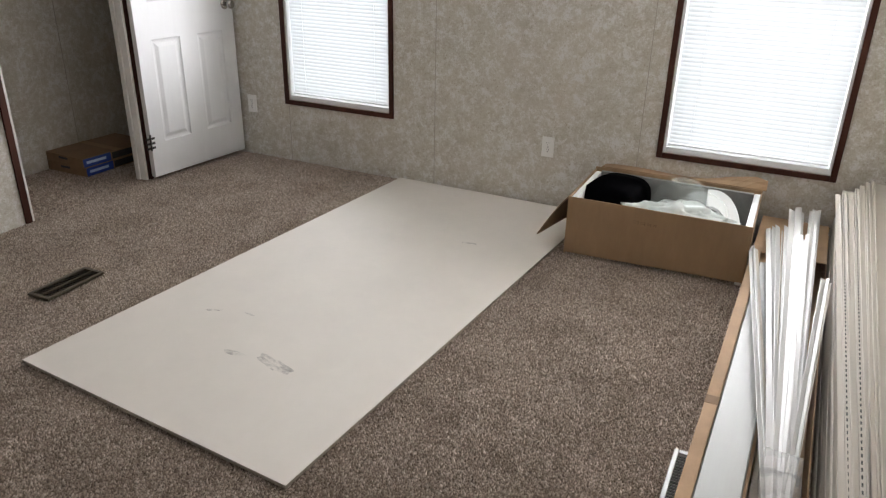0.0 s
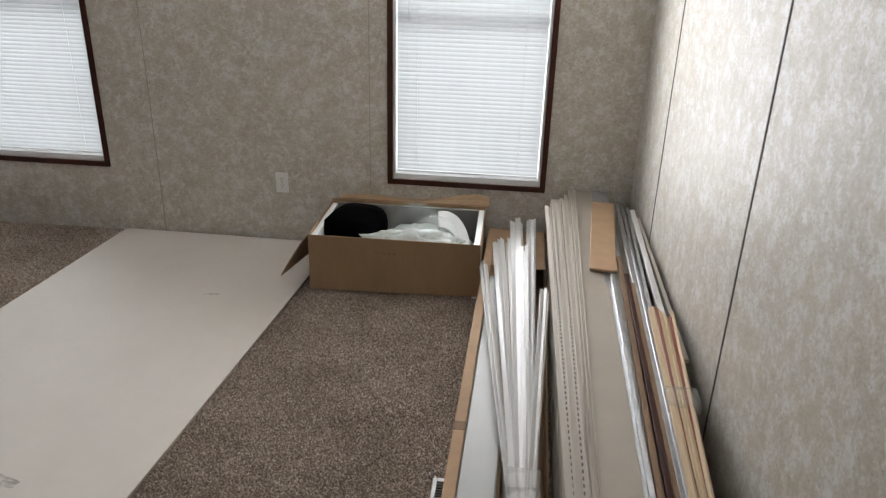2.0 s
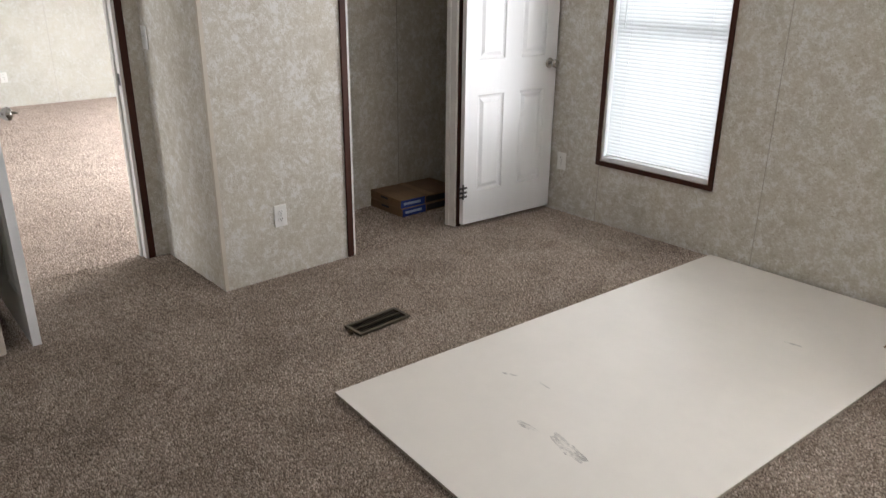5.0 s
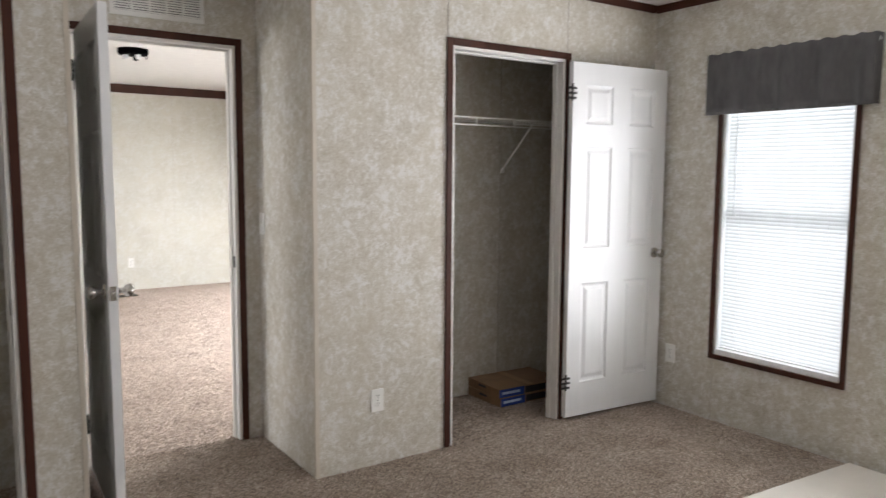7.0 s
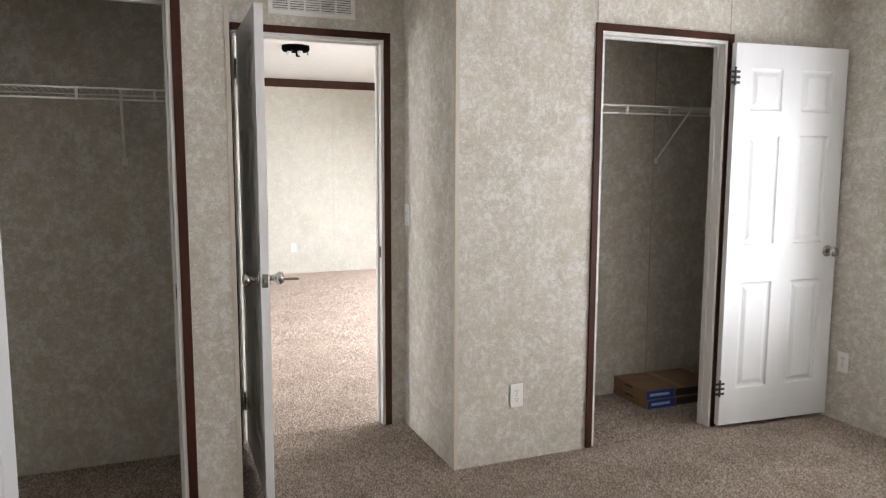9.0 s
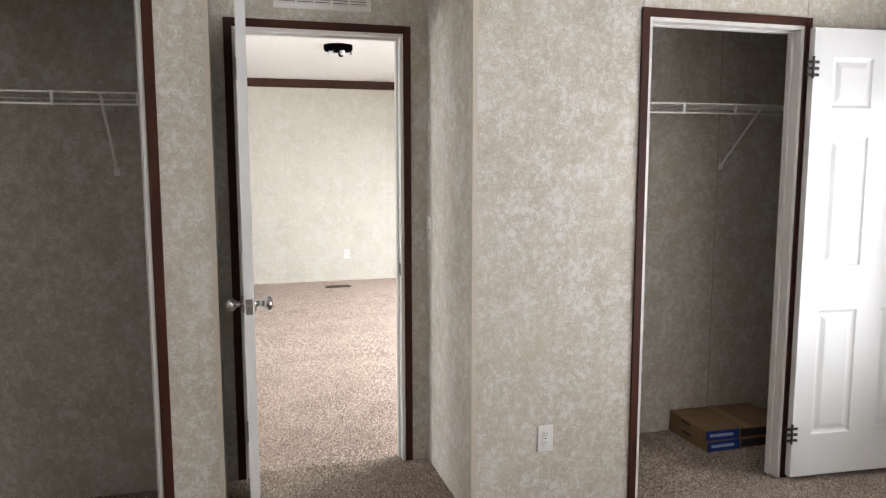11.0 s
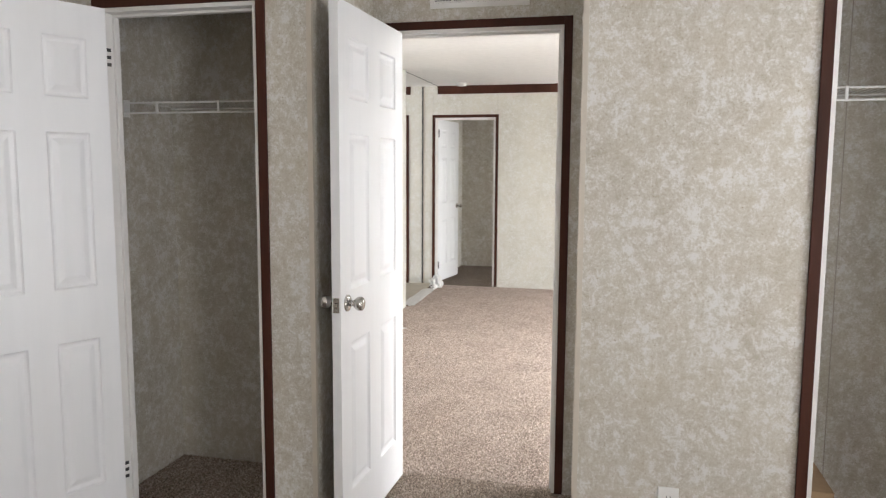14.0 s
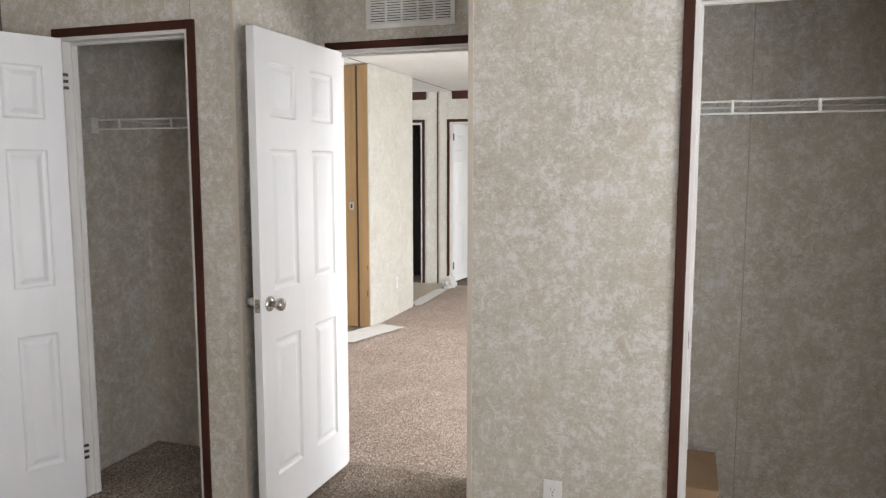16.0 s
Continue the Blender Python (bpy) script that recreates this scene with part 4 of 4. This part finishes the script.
FAN = [((-0.100, 3.222, 0.186), (0.064, 1.62, 0.200), 4, 0.013), ((-0.040, 3.462, 0.200), (0.080, 1.62, 0.205), 4, 0.020), ((0.046, 3.644, 0.240), (0.096, 1.62, 0.210), 4, 0.022),
       ((0.088, 3.20, 0.265), (0.108, 1.62, 0.215), 3, 0.016), ((0.173, 2.75, 0.290), (0.122, 1.62, 0.220), 4, 0.011), ((0.125, 3.647, 0.250), (0.113, 1.62, 0.215), 4, 0.018), ((0.010, 3.40, 0.215), (0.088, 1.62, 0.200), 3, 0.010)]
for far, near, count, broad in FAN:
    for k in range(count):
        d = (k - (count - 1) / 2)
        up = rng.uniform(-0.006, 0.012)
        bar("trim_strip", (far[0] + d * max(0.009, broad * 0.62), far[1] + rng.uniform(-0.07, 0.02), far[2] + up), (near[0] + d * 0.005, near[1], near[2] + up), broad * rng.uniform(0.85, 1.5), 0.003,
            STRIPW if rng.random() < 0.82 else STRIPB, W_LABEL, "trim strip", "white strips", rng.choice((-12, 8, 15, 22) if broad > 0.02 else (-40, -25, -12, 15, 30, 48)), 1.30)
for yy in (1.56, 1.64):
    ob = mesh_ob("tape_wrap", box(-0.048, 0.048, -0.036, 0.036, -0.020, 0.026, 0.009), TAPE)
    ob.matrix_basis = Matrix.Translation((0.098, yy, 0.212)) @ pose(0, 0, 0, 1, 0, 3 if yy < 1.6 else -4)
    tagged(ob, "clear packing tape wound round the white strips", "tape")

# beige channels with a row of nail slots
for far, near, w, slots in (((0.185, 3.40, 0.41), (0.197, 1.411, 0.392), 0.018, 0), ((0.209, 3.42, 0.414), (0.209, 1.413, 0.396), 0.016, 1), ((0.236, 3.45, 0.41), (0.223, 1.415, 0.392), 0.020, 0),
                            ((0.260, 3.51, 0.416), (0.236, 1.417, 0.398), 0.016, 1), ((0.284, 3.585, 0.41), (0.247, 1.419, 0.392), 0.018, 0), ((0.306, 3.635, 0.416), (0.256, 1.419, 0.398), 0.014, 0), ((0.330, 3.68, 0.412), (0.264, 1.42, 0.394), 0.016, 0)):
    ob = bar("siding_channel", far, near, w, 0.006, STRIPB, "long beige vinyl channel strip lying on stacked panels", "trim strip", "beige channels", rng.uniform(-9, 14))
    length = (Vector(far) - foot(far, near, 0.95)).length
    part("rib", box(w / 2 - 0.004, w / 2, 0, length * 0.99, 0.0031, 0.009, 0.001), STRIPB, ob)
    part("lip", box(-w / 2, -w / 2 + 0.002, 0, length * 0.995, 0.0031, 0.006), STRIPB, ob)
    if slots:
        bm = bmesh.new()
        k = 0.03
        while k < length - 0.03:
            add_box(bm, -0.0045, -0.001, k, k + 0.013, 0.0031, 0.0037)
            k += 0.026
        tagged(part("nail_slot_row", bm, SLOT, ob, "row of dark nail slots"), kind="stuff")
# wide taupe panel, a grey metal strip and the cardboard pad on them
bar("wall_panel_strip", (0.378, 3.69, 0.397), (0.322, 1.43, 0.391), 0.112, 0.008, TAUPE, "wide taupe wallboard strip lying on stacked panels", "panel strip")
bar("wall_panel_strip", (0.462, 3.69, 0.402), (0.402, 1.446, 0.389), 0.085, 0.005, GALV, "wide grey metal strip lying beside taupe panels", "metal strip")
bm, m = bar_mesh(Vector((0.392, 2.677, 0.412)), Vector((0.458, 3.45, 0.425)), 0.106, 0.012, 0, 0.002)
ob = mesh_ob("cardboard_pad", bm, TANCARD)
ob.matrix_basis = m
tagged(ob, "short tan cardboard pad lying on the trim stack", "cardboard pad")
# metal, brown edging and mouldings beside the wall
ANGLE = "galvanised metal angle in the trim stack"
GRAIN = "brown wood-grain edging strip in the trim stack"
for far, near, w, t, mat, lab, g in (
        ((0.426, 2.660, 0.406), (0.394, 1.454, 0.400), 0.015, 0.012, GALV, ANGLE, "metal angles"),
        ((0.534, 3.500, 0.402), (0.469, 1.447, 0.398), 0.018, 0.014, GALV, ANGLE, "metal angles"),
        ((0.556, 3.486, 0.408), (0.480, 1.448, 0.404), 0.012, 0.012, GALV, ANGLE, "metal angles"),
        ((0.580, 3.468, 0.402), (0.490, 1.449, 0.398), 0.014, 0.014, GALV, ANGLE, "metal angles"),
        ((0.468, 2.827, 0.408), (0.413, 1.449, 0.402), 0.017, 0.014, CARD_DARK, GRAIN, "brown edgings"),
        ((0.480, 2.664, 0.406), (0.436, 1.454, 0.400), 0.016, 0.014, CHERRY, "dark cherry edging strip in the trim stack", "brown edgings"),
        ((0.494, 2.590, 0.404), (0.455, 1.457, 0.398), 0.015, 0.012, CARD_DARK, GRAIN, "brown edgings"),
        ((0.594, 3.390, 0.412), (0.548, 1.720, 0.402), 0.022, 0.022, STRIPW, "white plastic pipe strip against the wall", ""),
        ((0.614, 3.314, 0.404), (0.590, 1.712, 0.400), 0.014, 0.016, STRIPB, "beige strip against the panelled wall", "")):
    bar("trim_strip", far, near, w, t, mat, lab, "trim strip", g, rng.uniform(-8, 8), 0.95 if g else 2.05)
for k in range(11):
    red = k in (3, 8)
    bar("moulding", (0.516 + k * 0.0079, 2.36 - rng.uniform(0, 0.10), 0.430 + rng.uniform(-0.006, 0.008)), (0.478 + k * 0.0050, 1.44, 0.426 + rng.uniform(-0.006, 0.006)), rng.choice((0.007, 0.010, 0.013)), rng.choice((0.007, 0.010)),
        WOODRED if red else WOOD, "red-stained moulding taped in a bundle" if red else "pale pine moulding taped in a bundle", "moulding", "pine mouldings", rng.uniform(-40, 40))
ob = mesh_ob("tape_wrap", box(-0.046, 0.046, -0.045, 0.045, -0.018, 0.018, 0.008), TAPE)
ob.matrix_basis = Matrix.Translation((0.530, 1.79, 0.429)) @ pose(0, 0, 0, 0.5, 0, -2)
tagged(ob, "clear packing tape wound round pine mouldings", "tape")

# ---- valance over the first window ----
val = thing("valance", -2.61, NORTH, 1.80, 0, "grey gathered cloth valance hanging over a window", "valance")
bm = bmesh.new()
n = 90
rows = []
for i in range(n + 1):
    u = i / n
    x = -0.463 + 0.926 * u
    f = 0.010 * math.sin(u * 31) + 0.007 * math.sin(u * 57 + 1.0) + 0.012 * noise.noise(Vector((u * 9, 0, 0)))
    r = []
    for j in range(9):
        v = j / 8
        r.append(bm.verts.new((x, -0.062 + f * (1.15 - 0.75 * v) - 0.006 * math.sin(v * 3.1), -0.004 * math.sin(u * 40) * (v < 0.1) + 0.335 * v + 0.012 * u * 0 + 0.004 * math.sin(u * 70) * (v > 0.9))))
    rows.append(r)
for a, b in zip(rows, rows[1:]):
    for j in range(8):
        bm.faces.new((a[j], b[j], b[j + 1], a[j + 1]))
cl = part("cloth", bm, CLOTH, val, "", True)
sol = cl.modifiers.new("thickness", "SOLIDIFY")
sol.thickness = 0.0012
for s in (-1, 1):
    bm = bmesh.new()
    rr = []
    for k in range(5):
        y = -0.062 + 0.060 * k / 4
        rr.append([bm.verts.new((s * 0.463 + 0.003 * math.sin(k * 2), y, z)) for z in (0.0, 0.17, 0.335)])
    for a, b in zip(rr, rr[1:]):
        for j in range(2):
            bm.faces.new((a[j], b[j], b[j + 1], a[j + 1]))
    e = part("return", bm, CLOTH, val, "", True)
    sol = e.modifiers.new("thickness", "SOLIDIFY")
    sol.thickness = 0.0012
part("hem", box(-0.463, 0.463, -0.064, -0.060, -0.004, 0.010, 0.001), CLOTH, val)
part("rod", rod(bmesh.new(), (-0.463, -0.030, 0.305), (0.463, -0.030, 0.305), 0.007, 10), VINYLW, val)
for s in (-1, 1):
    part("rod_bracket", box(s * 0.455 - 0.006, s * 0.455 + 0.006, -0.036, 0.0, 0.29, 0.32, 0.002), VINYLW, val)


# ---- boxes in the closet ----
def tile_carton(z, skew):
    ob = thing("flat_carton", -4.022, 3.062, z, skew, "flat brown carton with a blue printed end, stacked in the closet", "cardboard box", "closet cartons")
    part("body", box(-0.172, 0.172, -0.26, 0.26, 0.0, 0.055, 0.003), CARD_DARK, ob)
    part("blue_print", box(0.1722, 0.1728, -0.257, -0.060, 0.002, 0.053), BLUE, ob, "blue printed panel")
    part("dark_print", box(0.1722, 0.1727, -0.050, 0.22, 0.007, 0.048), DARKPRINT, ob, "dark printed panel")
    bm = bmesh.new()
    add_box(bm, 0.1728, 0.1733, -0.235, -0.095, 0.020, 0.036)
    part("pale_print", bm, INK, ob, "pale unreadable bar of print")
    part("tape_seam", box(-0.172, 0.172, -0.025, 0.025, 0.0551, 0.0555), CARD, ob)
    part("hand_hole", box(-0.05, 0.03, -0.2606, -0.2601, 0.030, 0.044), SLOT, ob)
    return ob


tile_carton(0.0, 0.0)
tile_carton(0.0562, -2.0)


def plain_carton(z, h, dx):
    ob = thing("brown_carton", -3.93 + dx, 2.105, z, 0, "plain brown carton stacked inside the closet doorway", "cardboard box", "brown cartons")
    part("body", box(-0.20, 0.20, -0.25, 0.21, 0, h - 0.004, 0.004), CARD, ob)
    part("lid_flap", box(-0.20, 0.20, -0.25, -0.003, h - 0.0038, h, 0.001), CARD, ob)
    part("lid_flap", box(-0.20, 0.20, 0.003, 0.21, h - 0.0038, h, 0.001), CARD, ob)
    return ob


plain_carton(0.0, 0.255, 0.0)
plain_carton(0.2555, 0.074, 0.012)

# ---- the living room beyond the passage ----
STUB_Y, STUB_X0, STUB_X1 = -0.664, -8.403, -7.242
wall("wall_marriage", "y", STUB_Y, -0.010, STUB_X0, STUB_X1, 0, CEILZ - 0.004, WALL_LIV)
post = thing("stud_post", STUB_X1, -0.80, 0.0, 0, "bare pine framing posts at an unfinished wall end", "wall stud", kind="structure")
for y0, y1, dx in ((-0.778, -0.676, 0.0), (-0.925, -0.800, -0.012)):
    s = part("stud", box(-0.045 + dx, dx, y0 + 0.80, y1 + 0.80, 0.0, CEILZ - 0.012, 0.003), STUD, post)
# Solid dark strip: shade between the studs, put into a part's colour.
part("gap_shade", box(-0.05, -0.02, -0.0, 0.02, 0.0, CEILZ - 0.02), DARKGAP, post)
part("junction_box", box(-0.012, -0.006, -0.075, -0.030, 1.13, 1.20, 0.002), GALV, post)
part("box_hole", box(-0.0062, -0.0052, -0.062, -0.043, 1.145, 1.185), SLOT, post)
part("fixing_plate", box(0.0, 0.0015, 0.012, 0.022, 0.30, 0.36), SLOT, post)
part("fixing_plate", box(0.0, 0.0015, 0.105, 0.112, 0.30, 0.36), SLOT, post)
part("fixing_plate", box(0.0, 0.0015, 0.105, 0.112, 0.56, 0.60), SLOT, post)
wall("wall_marriage_back", "y", -0.925, 0.010, STUB_X0, STUB_X1 - 0.06, 0, CEILZ - 0.012, WALL_LIV)
# open joint of the two halves of the house
slab("trim_marriage_ceiling", FAR + 0.002, STUB_X1 + 0.5, -0.700, -0.692, CEILZ - 0.003, CEILZ - 0.001, DARKGAP)
slab("trim_marriage_far", FAR + 0.002, FAR + 0.010, -0.903, -0.885, 0, CEILZ - 0.003, DARKGAP)
slab("trim_marriage_far_cap", FAR + 0.002, FAR + 0.006, -0.883, -0.869, 0, CEILZ - 0.003, BEAD)
slab("threshold", FAR + 0.01, STUB_X0 - 0.02, -0.96, -0.74, 0.0, 0.012, VINYLFLOOR, bevel=0.003)
slab("floor_kitchen", FAR + 0.01, BACK - 0.09, -5.1, -0.97, 0.0, 0.006, VINYLFLOOR)
# the unlit room behind the second far door, its darkness put into near-black walls
UNLIT_WALL = plain("unlit_room_dark", (0.05, 0.045, 0.04), 0.8)
slab("wall_dark_room", FAR - 0.75, FAR - 0.70, -2.1, -0.86, 0, CEILZ - 0.001, UNLIT_WALL)
slab("wall_dark_room_side", FAR - 0.70, FAR - 0.101, -2.1, -2.0, 0, CEILZ - 0.001, UNLIT_WALL)
slab("wall_dark_room_near", FAR - 0.70, FAR - 0.101, -0.93, -0.86, 0, CEILZ - 0.001, UNLIT_WALL)

# tall dark cabinet past the posts
fr = thing("tall_cabinet", -8.55, -1.62, 0.006, 0, "tall black cabinet standing in the unfinished half beyond the posts", "cabinet")
part("body", box(-0.40, 0.34, -0.33, 0.34, 0.06, 2.28, 0.006), BLACK, fr)
part("plinth", box(-0.38, 0.31, -0.31, 0.32, 0.0, 0.059), BLACK, fr)
for z0, z1 in ((0.08, 0.80), (0.815, 1.52), (1.535, 2.26)):
    d = part("door", box(0.342, 0.362, -0.32, 0.33, z0, z1, 0.004), BLACK, fr)
    part("handle", box(0.3625, 0.385, 0.27, 0.285, z1 - 0.16, z1 - 0.04, 0.004), GALV, d)


def torn_paper(x, y, w, l, rz, label, z=0.013, seed=0.0):
    ob = mesh_ob("torn_paper", torn_mesh(w, l, seed), PAPER)
    ob.matrix_basis = pose(x, y, z, 0, 0, rz)
    return tagged(ob, label, "torn paper")


def torn_mesh(w, l, seed):
    bm = bmesh.new()
    n, m = 14, 9
    g = []
    for i in range(n + 1):
        r = []
        for j in range(m + 1):
            u, v = i / n - 0.5, j / m - 0.5
            edge = 1 + 0.16 * noise.noise(Vector((u * 5 + seed, v * 5, seed)))
            r.append(bm.verts.new((u * w * edge, v * l * edge, 0.010 * abs(noise.noise(Vector((u * 4, v * 4, seed + 5)))))))
        g.append(r)
    top = [bm.faces.new((g[i][j], g[i + 1][j], g[i + 1][j + 1], g[i][j + 1])) for i in range(n) for j in range(m)]
    ex = bmesh.ops.extrude_face_region(bm, geom=top)
    bmesh.ops.translate(bm, verts=[e for e in ex["geom"] if isinstance(e, bmesh.types.BMVert)], vec=(0, 0, 0.0015))
    return bm


torn_paper(-7.0, -0.60, 0.72, 0.30, -15, "torn white paper lying on the floor by bare posts", 0.008, 1.0)
torn_paper(-8.95, -0.665, 1.10, 0.15, 2, "torn pale paper along the unfinished floor joint", 0.013, 2.0)
crumpled("paper_heap", 0.14, 0.07, 0.10, 0.5, 5.5, PAPER, (-9.72, -0.66, 0.03), "crumpled pale paper heap at the doorway's foot", "torn paper")
bm = bmesh.new()
pts = [Vector((-9.62, -0.72 + 0.02 * math.sin(i * 1.3), 0.02 + 0.05 * math.sin(i / 9 * math.pi) + 0.0)) + Vector((-0.01 * i, 0.01 * i, 0)) for i in range(10)]
for a, b in zip(pts, pts[1:]):
    rod(bm, a, b, 0.004, 6)
tagged(mesh_ob("loose_cable", bm, BLACK), "thin loose dark cable curling over the paper heap", "cable")

# ceiling fixture with its glass missing
cf = thing("ceiling_light", -7.16, 1.405, CEILZ, 0, "black flush ceiling light base without its glass", "ceiling light")
part("pan", lathe([(0.122, -0.0005), (0.124, -0.034), (0.114, -0.050), (0.04, -0.052)], 32), BLACK, cf, "", True)
for k in range(3):
    a = k * 2.094 + 0.5
    s = part("socket", lathe([(0.021, -0.050), (0.023, -0.068), (0.018, -0.088)], 16, Matrix.Translation((0.06 * math.cos(a), 0.06 * math.sin(a), 0))), VINYLW if k != 1 else BLACK, cf, "", True)
for k in range(3):
    a = k * 2.094 - 0.5
    part("glass_clip", box(-0.006, 0.006, -0.004, 0.004, -0.076, -0.046, 0.001, Matrix.Translation((0.110 * math.cos(a), 0.110 * math.sin(a), 0))), STEEL, cf)

sd = thing("smoke_detector", -9.62, -0.33, CEILZ, 0, "round white smoke detector on a white ceiling", "smoke detector")
part("base", lathe([(0.070, -0.0005), (0.070, -0.012)], 28), PLATE, sd, "", True)
part("cover", lathe([(0.062, -0.0122), (0.062, -0.030), (0.050, -0.040), (0.02, -0.043)], 28), PLATE, sd, "", True)

floor_register(-9.45, 1.69, 0.11, 0.30, BROWNMETAL, "brown enamelled floor register by the far wall")


# ---- carpet pile ----
def pile(name, x0, x1, y0, y1, step, height, seed, holes=(), mat=PILE):
    """Yarn tufts standing on the carpet: leaning three-sided cones, uncountable."""
    rng = np.random.default_rng(seed)
    gx, gy = np.meshgrid(np.arange(x0, x1, step), np.arange(y0, y1, step))
    c = np.stack([gx.ravel(), gy.ravel()], 1)
    c += rng.uniform(-0.5, 0.5, c.shape) * step
    keep = (c[:, 0] > x0) & (c[:, 0] < x1) & (c[:, 1] > y0) & (c[:, 1] < y1)
    for a, b, e, f in holes:
        keep &= ~((c[:, 0] > a) & (c[:, 0] < b) & (c[:, 1] > e) & (c[:, 1] < f))
    c = c[keep]
    n = len(c)
    turn = rng.uniform(0, 2 * np.pi, n)
    r = step * rng.uniform(0.62, 0.95, n)
    h = height * rng.uniform(0.55, 1.0, n)
    v = np.zeros((n, 4, 3))
    for k in range(3):
        a = turn + k * 2.0944
        v[:, k, 0], v[:, k, 1] = c[:, 0] + r * np.cos(a), c[:, 1] + r * np.sin(a)
        v[:, k, 2] = -0.0065
    v[:, 3, :2] = c + rng.normal(0, 0.45, (n, 2)) * step
    v[:, 3, 2] = h - 0.006
    base = np.arange(n)[:, None] * 4
    tri = np.concatenate([base + np.array(q) for q in ((0, 1, 3), (1, 2, 3), (2, 0, 3))], 1).reshape(-1)
    me = bpy.data.meshes.new(name)
    me.vertices.add(n * 4)
    me.vertices.foreach_set("co", v.reshape(-1))
    me.loops.add(n * 9)
    me.loops.foreach_set("vertex_index", tri)
    me.polygons.add(n * 3)
    me.polygons.foreach_set("loop_start", np.arange(n * 3) * 3)
    me.polygons.foreach_set("loop_total", np.full(n * 3, 3))
    me.update()
    me.validate()
    me.materials.append(mat)
    return tagged(new(name, me), "short brown heather cut-pile carpet tufts", "carpet", kind="stuff")


REG = [(-2.786, -2.668, 1.615, 1.905), (-0.177, -0.059, 1.590, 1.860)]
pile("carpet_pile", FRONT + 0.001, EAST - 0.002, 0.0, NORTH - 0.002, 0.0060, 0.0075, 1, REG)
pile("carpet_pile", BACK - 0.06, FRONT - 0.001, 0.41, 1.394, 0.0062, 0.0075, 2)
pile("carpet_pile", BACK + 0.002, FRONT - 0.001, 1.482, NORTH - 0.002, 0.0080, 0.0075, 3)
pile("carpet_pile", BACK + 0.002, FRONT - 0.001, -0.633, 0.328, 0.0080, 0.0075, 4)
pile("carpet_pile", -6.2, BACK - 0.061, -0.66, NORTH - 0.002, 0.0072, 0.0058, 5, mat=PILE_LIV_LIT)
pile("carpet_pile", FAR + 0.002, -6.2, -0.66, NORTH - 0.002, 0.0090, 0.0055, 6, mat=PILE_LIV_LIT)
